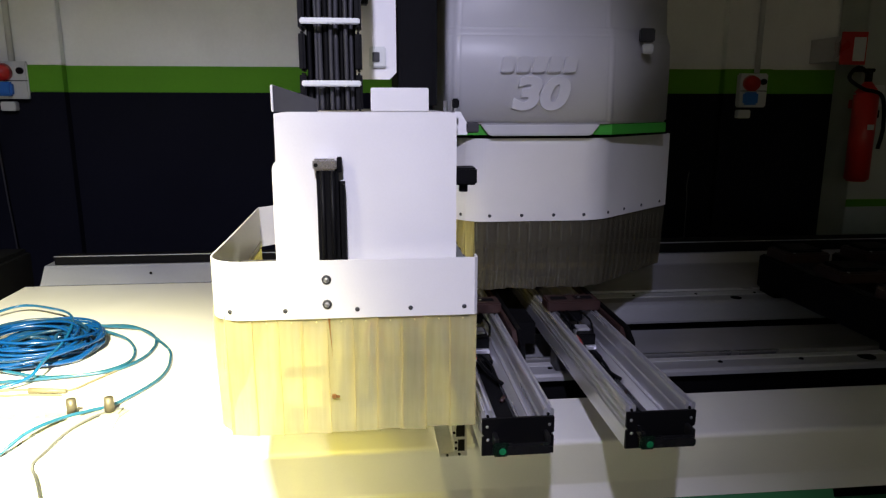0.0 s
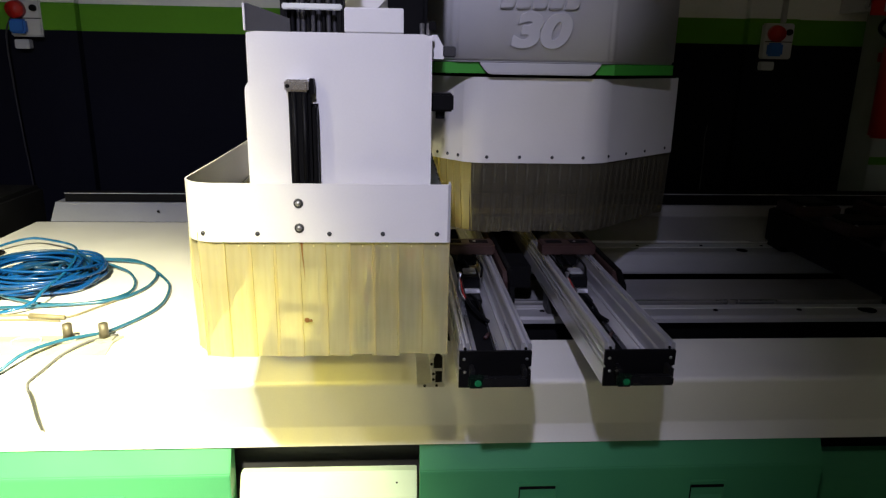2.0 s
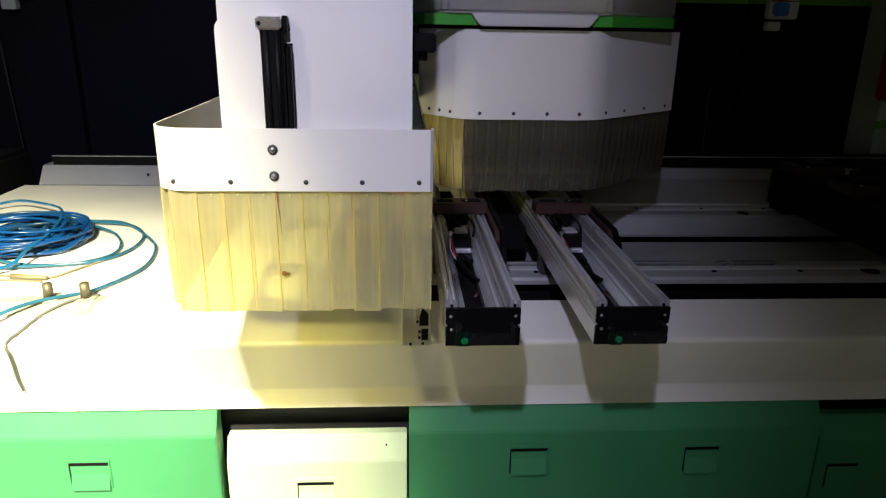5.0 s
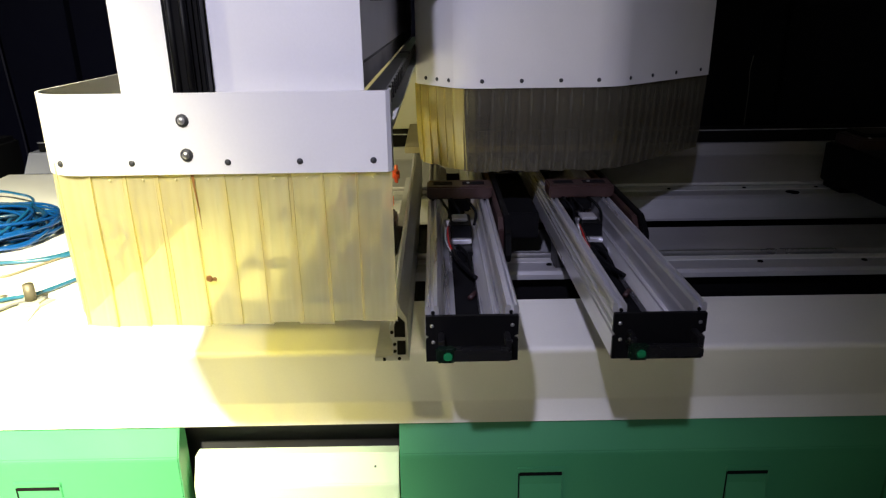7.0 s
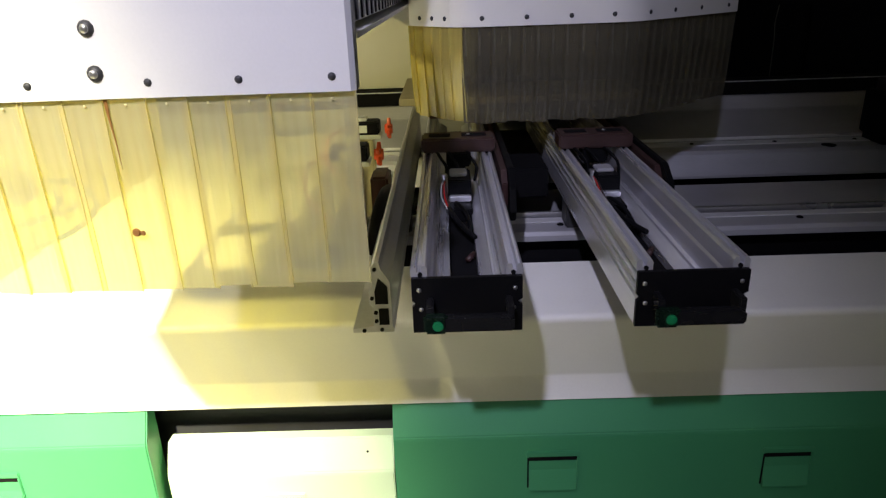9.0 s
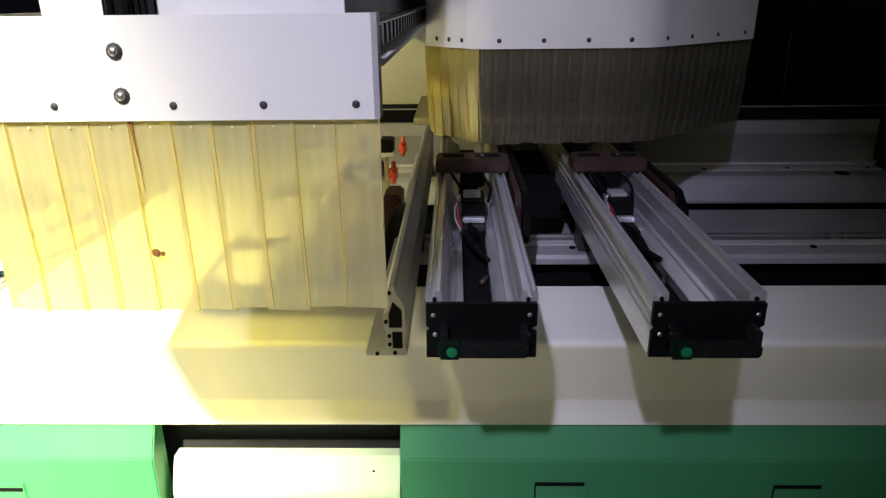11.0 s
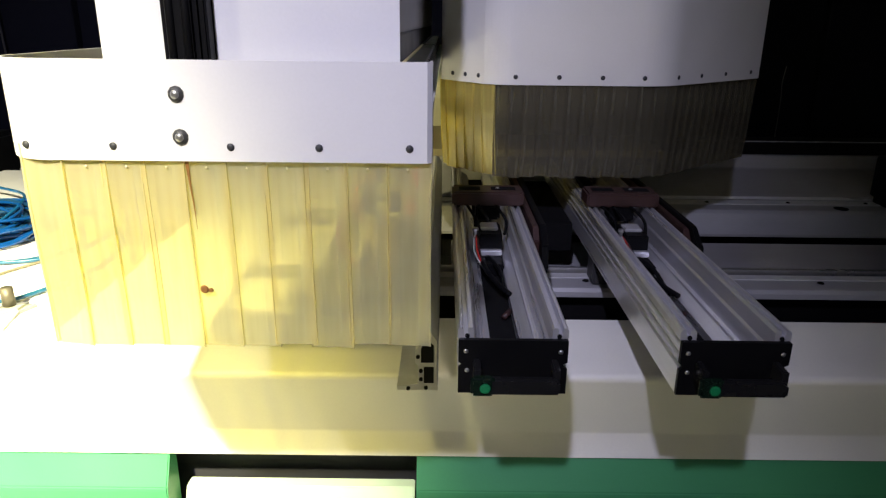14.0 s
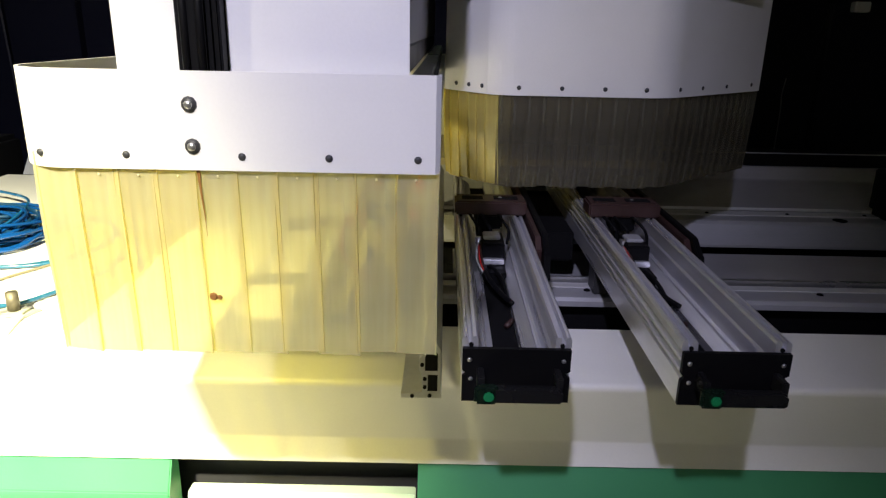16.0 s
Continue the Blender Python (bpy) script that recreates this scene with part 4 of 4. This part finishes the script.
part("rust_mark", prism([(-0.2925, 1.118), (-0.2885, 1.118), (-0.2888, 1.10), (-0.2872, 1.07), (-0.2868, 1.045), (-0.2882, 1.07), (-0.2905, 1.095)], GY + 0.0022, GY + 0.003, "y"), RUST, guard, "brown rust streak")
rivets(guard, [(-0.060 - 0.042 * i, GY + 0.0015, 1.112) for i in range(9)], (0, -1, 0), 0.0014, BEIGE, "stud")
part("rust_spot", cylinder((-0.286, GY + 0.0025, 0.975), (-0.286, GY + 0.0005, 0.975), 0.005, 9, 0.0035), RUST, guard, "brown rust spot")
part("rust_spot", cylinder((-0.279, GY + 0.0025, 0.974), (-0.279, GY + 0.0005, 0.974), 0.003, 9, 0.002), RUST, guard)

# energy chain with hoses
CX0, CX1, CY = -0.345, -0.228, 0.10
chain = thing("energy_chain", "black energy chain with pale crossbars and dark hoses", "cable chain", (-0.317, CY, 1.463))
for x in (CX0, CX1 - 0.012):
    for i in range(9):
        z = 1.463 + 0.075 * i
        part("link", box(x, x + 0.012, CY - 0.03, CY + 0.03, z, z + 0.071, 0.006), BLACK, chain)
for z in (1.509, 1.622, 1.735, 1.85):
    part("crossbar", box(CX0 + 0.004, CX1 - 0.002, CY - 0.034, CY - 0.028, z, z + 0.011, 0.002), SOCKET, chain, "pale crossbar")
rh = random.Random(9)
for i in range(9):
    x = CX0 + 0.020 + i * 0.0098
    r = rh.uniform(0.0035, 0.006)
    y = CY - 0.018 + rh.uniform(0, 0.02)
    part("hose", tube(smooth_path([(x, y, 1.464), (x + rh.uniform(-.002, .002), y, 1.6), (x + rh.uniform(-.002, .002), y, 1.8), (x, y, 2.12)]), r, 8), DARKSTEEL if i % 3 else BLACK, chain, smooth=True)
part("backing", box(CX0 + 0.012, CX1 - 0.012, CY + 0.024, CY + 0.03, 1.464, 2.12, 0), MATT, chain)
# upright white panel behind the chain
up = thing("upright_panel", "white sheet panel standing behind the energy chain", "machine panel", (-0.2, 0.30, 1.463))
part("panel", prism([(-0.33, 1.463), (-0.33, 2.2), (-0.155, 2.2), (-0.155, 1.545), (-0.17, 1.53), (-0.24, 1.53), (-0.26, 1.463)], 0.30, 0.312, "y"), WHITE, up)
part("plate", box(-0.215, -0.178, 0.292, 0.30, 1.555, 1.60, 0.004), SOCKET, up)
part("dark_inset", box(-0.208, -0.192, 0.289, 0.292, 1.567, 1.588, 0.001), DARKSTEEL, up)
part("black_box", box(-0.255, -0.215, 0.26, 0.30, 1.685, 1.72, 0.003), BLACK, up)
part("dark_duct", box(-0.150, -0.06, 0.34, 0.9, 1.463, 2.3, 0.01), MATT, up, "black duct behind")

# ---- main spindle head ----
head = thing("spindle_cover", "large pale grey moulded cover of the spindle head", "machine cover", (0.32, 0.75, 1.385))


def plan_outline(fy, x0, x1, c, back):
    """Plan of the head: front at fy from x0 to x1 with chamfered sides back to `back`."""
    return [(x0 - c[0], back), (x0 - c[0], fy + c[1]), (x0 - 0.012, fy + 0.012), (x0 + 0.01, fy), (x1 - 0.01, fy), (x1 + 0.012, fy + 0.009), (x1 + c[2], fy + c[3]), (x1 + c[2], back)]


bm = bmesh.new()
levels = [(1.418, 0.0), (1.60, 0.0), (1.672, 0.004), (1.690, 0.022), (1.80, 0.03), (2.15, 0.05)]
rings = []
for z, inset in levels:
    o = plan_outline(0.735 + inset, 0.030 + inset * 0.3, 0.495 - inset * 0.3, (0.085, 0.10, 0.262, 0.20), 1.22)
    rings.append([bm.verts.new((x, y, z)) for x, y in o])
for a, b in zip(rings, rings[1:]):
    for k in range(len(a)):
        bm.faces.new((a[k], a[(k + 1) % len(a)], b[(k + 1) % len(a)], b[k]))
bm.faces.new(rings[0])
bm.faces.new(rings[-1][::-1])
bmesh.ops.recalc_face_normals(bm, faces=bm.faces)
bmesh.ops.bevel(bm, geom=[e for e in bm.edges if e.calc_face_angle(0) > 0.25], offset=0.008, segments=3, affect="EDGES")
part("shell", bm, COVER, head, "pale grey moulded shell", True)
# front apron between the green tabs
part("apron", prism([(0.105, 1.417), (0.127, 1.389), (0.137, 1.384), (0.432, 1.384), (0.442, 1.389), (0.464, 1.417)], 0.734, 0.748, "y", 0.002), COVER, head)
part("trim", prism([(0.104, 1.4165), (-0.02, 1.4165), (-0.02, 1.386), (0.128, 1.386), (0.125, 1.392)], 0.752, 0.764, "y"), TRIM, head, "green trim tab")
part("trim", ribbon([(0.452, 0.757), (0.505, 0.757), (0.752, 0.940)], 1.386, 1.4165, 0.010), TRIM, head, "green trim tab")
part("trim", ribbon([(-0.02, 0.757), (-0.052, 0.845), (-0.052, 1.05)], 1.386, 1.4165, 0.010), TRIM, head, "green trim tab")
part("latch", box(0.600, 0.645, 0.80, 0.822, 1.66, 1.70, 0.004), DARKSTEEL, head, "dark recessed latch")
part("latch_plate", box(0.606, 0.640, 0.795, 0.81, 1.625, 1.655, 0.004), SOCKET, head)
# raised lettering as plain shapes
for i in range(5):
    x = 0.158 + i * 0.046
    bm = prism([(x, 1.564), (x + 0.034, 1.564), (x + 0.040, 1.570), (x + 0.047, 1.606), (x + 0.043, 1.612), (x + 0.012, 1.612), (x + 0.006, 1.606)], 0.7235, 0.738, "y", 0.003)
    part("raised_mark", bm, COVER, head)
numeral = bpy.data.curves.new("numeral", "FONT")
numeral.body, numeral.size, numeral.shear, numeral.extrude, numeral.offset, numeral.bevel_depth = "30", 0.092, 0.22, 0.004, 0.0035, 0.002
carrier_ob = bpy.data.objects.new("numeral", numeral)
bm = bmesh.new()
bm.from_mesh(carrier_ob.to_mesh())
carrier_ob.to_mesh_clear()
bpy.data.objects.remove(carrier_ob)
xs, ys = [v.co.x for v in bm.verts], [v.co.y for v in bm.verts]
sx, sy = 0.178 / (max(xs) - min(xs)), 0.100 / (max(ys) - min(ys))
for v in bm.verts:
    v.co = Vector((0.192 + (v.co.x - min(xs)) * sx, 0.733 - v.co.z, 1.456 + (v.co.y - min(ys)) * sy))
bmesh.ops.recalc_face_normals(bm, faces=bm.faces)
part("raised_number", bm, COVER, head, "embossed number thirty")

skirt_path = [(-0.030, 1.10), (-0.030, 0.93)] + arc(0.015, 0.93, 0.045, 180, 226, 5) + arc(0.135, 0.864, 0.10, 228, 270, 8) + [(0.2, 0.764), (0.3, 0.764), (0.40, 0.764)] + arc(0.425, 0.914, 0.15, 270, 310, 12) + [(0.825, 1.060), (0.835, 1.10)]
skirt = thing("spindle_skirt", "white skirt with strip curtain round the spindle", "machine guard", (0.33, 0.764, 1.12))
part("band", ribbon(skirt_path, 1.123, 1.375, 0.003), WHITE, skirt, "white sheet skirt")
part("band_top", prism([(x, y) for x, y in [(-0.026, 1.07), (-0.025, 0.925), (0.07, 0.80), (0.14, 0.768), (0.42, 0.768), (0.50, 0.79), (0.82, 1.062)]], 1.340, 1.344, "z"), MATT, skirt)
rivets(skirt, [(x, 0.762, 1.141) for x in (0.139, 0.239, 0.339, 0.435)], (0, -1, 0), 0.0055, DARKSTEEL)
rivets(skirt, [(x, 0.800 + (x - 0.522) * 0.858 - 0.002, 1.141) for x in (0.525, 0.602, 0.690, 0.790)], (0.65, -0.76, 0), 0.0055, DARKSTEEL)
rivets(skirt, [(0.068 - 0.085 * t, 0.789 + 0.108 * t - 0.002, 1.141) for t in (0.15, 0.5, 0.85)], (-0.75, -0.66, 0), 0.0055, DARKSTEEL)
rng = random.Random(11)
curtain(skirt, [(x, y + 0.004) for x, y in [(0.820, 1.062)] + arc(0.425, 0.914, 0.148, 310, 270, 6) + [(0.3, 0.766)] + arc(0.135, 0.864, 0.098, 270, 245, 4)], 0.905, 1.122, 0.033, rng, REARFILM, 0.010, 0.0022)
curtain(skirt, [(x, y + 0.004) for x, y in arc(0.135, 0.864, 0.098, 245, 228, 4) + arc(0.015, 0.93, 0.043, 226, 180, 3) + [(-0.028, 0.968)]], 0.905, 1.122, 0.033, rng, LITFILM, 0.010, 0.0022)
part("spindle", cylinder((0.30, 0.98, 0.99), (0.30, 0.98, 1.34), 0.06, 20), DARKSTEEL, skirt, "dark spindle motor")
part("carrier", box(0.2, 0.4, 1.04, 1.10, 1.2, 1.34, 0.004), DARKSTEEL, skirt)

# dust pipe beside the spindle
bm = bmesh.new()
for i in range(9):
    z = 0.985 + 0.035 * i
    cylinder((0.030, 1.06, z), (0.030, 1.06, z + 0.018), 0.052, 20, 0.046, bm)
    cylinder((0.030, 1.06, z + 0.018), (0.030, 1.06, z + 0.035), 0.046, 20, 0.052, bm)
part("dust_hose", bm, BEIGE, skirt, "ribbed beige dust hose", True)
# board lying on the pods
BOARD = material("raw_board", (0.40, 0.36, 0.27), 0.7, vary=0.1, scale=8, bump=0.1, fine=180)
tagged(part("board", box(-0.072, 0.572, 0.985, 1.42, 0.9155, 0.934, 0.0015), BOARD), "pale raw board lying on the pods under the spindle", "board")
for x in (0.0, 0.304):
    t = thing("vacuum_pod", "red-brown vacuum pod under the board", "machine clamp", (x, 1.09, 0.865), "pods on the work bars")
    part("body", box(x, x + 0.15, 1.06, 1.20, 0.8655, 0.902, 0.005), BROWN, t)
    part("rubber_pad", box(x + 0.01, x + 0.14, 1.07, 1.19, 0.9025, 0.9145, 0.003), BLACK, t)

# ---- things lying on the bed ----
rc = random.Random(21)
coil = thing("hose_coil", "loose tangled coil of blue air hose lying on the bed", "hose", (-1.26, 0.92, 0.70))


def loops(turns, r0, r1, z0, rng):
    """A run of uneven loops of hose, wandering in radius, place and height."""
    pts = []
    r, cx, cy, tilt = rng.uniform(r0, r1), -1.26, 0.92, 0
    for k in range(turns):
        r2, cx2, cy2 = rng.uniform(r0, r1), -1.275 + rng.uniform(-0.06, 0.05), 0.91 + rng.uniform(-0.055, 0.055)
        lift, ph = rng.uniform(0.0, 0.034), rng.uniform(0, 6.28)
        for i in range(12):
            t, a = i / 12, 2 * math.pi * i / 12
            q = r + (r2 - r) * t
            pts.append((cx + (cx2 - cx) * t + q * math.cos(a), cy + (cy2 - cy) * t + q * 0.98 * math.sin(a), z0 + 0.0045 * (k % 8) + lift * (0.5 + 0.5 * math.sin(a + ph))))
        r, cx, cy = r2, cx2, cy2
    return smooth_path(pts, 3)


part("hose", tube(loops(11, 0.10, 0.20, 0.708, rc), 0.0046, 8), HOSE, coil, "bright blue plastic hose", True)
part("inner_hose", tube(loops(12, 0.05, 0.17, 0.710, rc), 0.0046, 8), HOSE, coil, "bright blue plastic hose", True)
part("dark_hose", tube(loops(10, 0.06, 0.19, 0.706, rc), 0.0052, 8), HOSEDARK, coil, "dark blue hose", True)
part("loose_loop", tube(smooth_path([(-1.30, 0.62, 0.709), (-1.256, 0.587, 0.712), (-1.185, 0.625, 0.725), (-1.175, 0.70, 0.745), (-1.18, 0.83, 0.75), (-1.225, 1.016, 0.752), (-1.30, 1.17, 0.745), (-1.412, 1.28, 0.735), (-1.544, 1.34, 0.73), (-1.62, 1.24, 0.72), (-1.64, 1.05, 0.71), (-1.60, 0.85, 0.707), (-1.47, 0.70, 0.707)]), 0.0048, 8), HOSEMID, coil, smooth=True)
part("outer_loop", tube(smooth_path([(-1.26, 1.13, 0.716), (-1.176, 1.118, 0.712), (-1.029, 1.084, 0.708), (-0.942, 0.964, 0.7065), (-0.931, 0.813, 0.7065), (-0.992, 0.703, 0.7065), (-1.145, 0.670, 0.707), (-1.26, 0.70, 0.712), (-1.36, 0.75, 0.716)]), 0.0048, 8), HOSEPALE, coil, smooth=True)
part("small_loop", tube(smooth_path([(-1.16, 1.06, 0.72), (-1.095, 1.026, 0.712), (-1.036, 0.975, 0.708), (-0.979, 0.87, 0.7065), (-0.966, 0.767, 0.7065), (-1.03, 0.690, 0.707), (-1.16, 0.655, 0.709), (-1.32, 0.64, 0.708), (-1.45, 0.66, 0.7065)]), 0.0048, 8), HOSEPALE, coil, smooth=True)
part("hose_tail", tube(smooth_path([(-1.25, 1.10, 0.725), (-1.179, 1.120, 0.714), (-1.053, 1.105, 0.709), (-0.899, 0.912, 0.7065), (-0.846, 0.787, 0.7065), (-0.833, 0.631, 0.7065), (-0.894, 0.468, 0.708), (-0.94, 0.42, 0.7125), (-0.997, 0.372, 0.7145), (-1.045, 0.315, 0.709), (-1.10, 0.262, 0.676), (-1.17, 0.262, 0.672), (-1.3, 0.30, 0.683)]), 0.0048, 8), HOSEPALE, coil, smooth=True)
gc = thing("grey_cable", "thin grey cable running over the edge of the bed", "cable", (-0.95, 0.3, 0.70))
part("cable", tube(smooth_path([(-0.862, 0.43, 0.711), (-0.92, 0.385, 0.7105), (-0.967, 0.335, 0.695), (-0.99, 0.28, 0.678), (-1.0, 0.250, 0.6715), (-1.001, 0.236, 0.666), (-0.999, 0.2305, 0.655), (-0.997, 0.2325, 0.643), (-1.003, 0.2500, 0.606), (-1.012, 0.2710, 0.56), (-1.016, 0.2925, 0.513)]), 0.0031, 8), CABLE, gc, smooth=True)
TAN = material("tan_cable", (0.22, 0.19, 0.12), 0.5, vary=0.1)
yc = thing("beige_cable", "thin beige cable with plug lying on the bed", "cable", (-1.2, 0.6, 0.70))
part("cable", tube(smooth_path([(-1.7, 0.60, 0.704), (-1.4, 0.585, 0.704), (-1.26, 0.590, 0.704), (-1.18, 0.592, 0.704), (-1.064, 0.575, 0.704), (-1.016, 0.642, 0.704), (-0.951, 0.771, 0.704), (-0.93, 0.86, 0.704)]), 0.0030, 6), TAN, yc, smooth=True)
part("cable", tube(smooth_path([(-1.7, 0.55, 0.704), (-1.4, 0.56, 0.704), (-1.24, 0.555, 0.704), (-1.15, 0.556, 0.704), (-1.065, 0.545, 0.704)]), 0.0026, 6), TAN, yc, smooth=True)
part("plug", cylinder((-1.16, 0.574, 0.7085), (-1.06, 0.562, 0.7085), 0.0085, 10, 0.006), TAN, yc, "beige plug", True)
CLEAR = material("pale_grey_green_plate", (0.40, 0.40, 0.32), 0.3, vary=0.08, scale=12)
plate = thing("fitting_plate", "pale plate with round openings and two stud knobs", "machine part", (-1.05, 0.36, 0.70))
part("plate", prism([(-1.70, 0.395), (-1.70, 0.435), (-0.850, 0.435), (-0.862, 0.398)], 0.7005, 0.706, "z"), CLEAR, plate)
part("tongue", prism([(0.340, 0.6875), (0.340, 0.6925), (0.397, 0.7068), (0.397, 0.7018)], -1.70, -0.862, "x"), CLEAR, plate)
for x in (-1.08, -1.24, -1.40):
    own = tube([Vector((x + 0.036 * math.cos(a), 0.398 + 0.03 * math.sin(a), 0.7075 + min(0, 0.0078 * math.sin(a)))) for a in (2 * math.pi * k / 24 for k in range(25))], 0.002, 6)
    part("ring", own, SOCKET, plate, "thin raised ring")
for x, y in ((-0.980, 0.410), (-0.890, 0.412)):
    st = part("stud", cylinder((x, y, 0.706), (x, y, 0.711), 0.028, 6, 0.028), CLEAR, plate)
    part("stud_knob", cylinder((x, y, 0.711), (x, y, 0.750), 0.0125, 16, 0.0115, bevel=0.001), BRASS, plate, "dull brass knob", True)
tagged(part("black_clip", box(-1.735 + 0.10, -1.58, 1.20, 1.235, 0.701, 0.716, 0.004), BLACK), "small black clip lying on the bed", "clip")
# black box filling the dark area beside the bed's far end
end_box = thing("dark_cabinet", "black box standing beside the end of the bed", "cabinet", (-2.3, 1.6, 0))
part("body", box(-3.2, -1.80, 1.2, 2.0, 0, 0.82, 0.02), MATT, end_box)
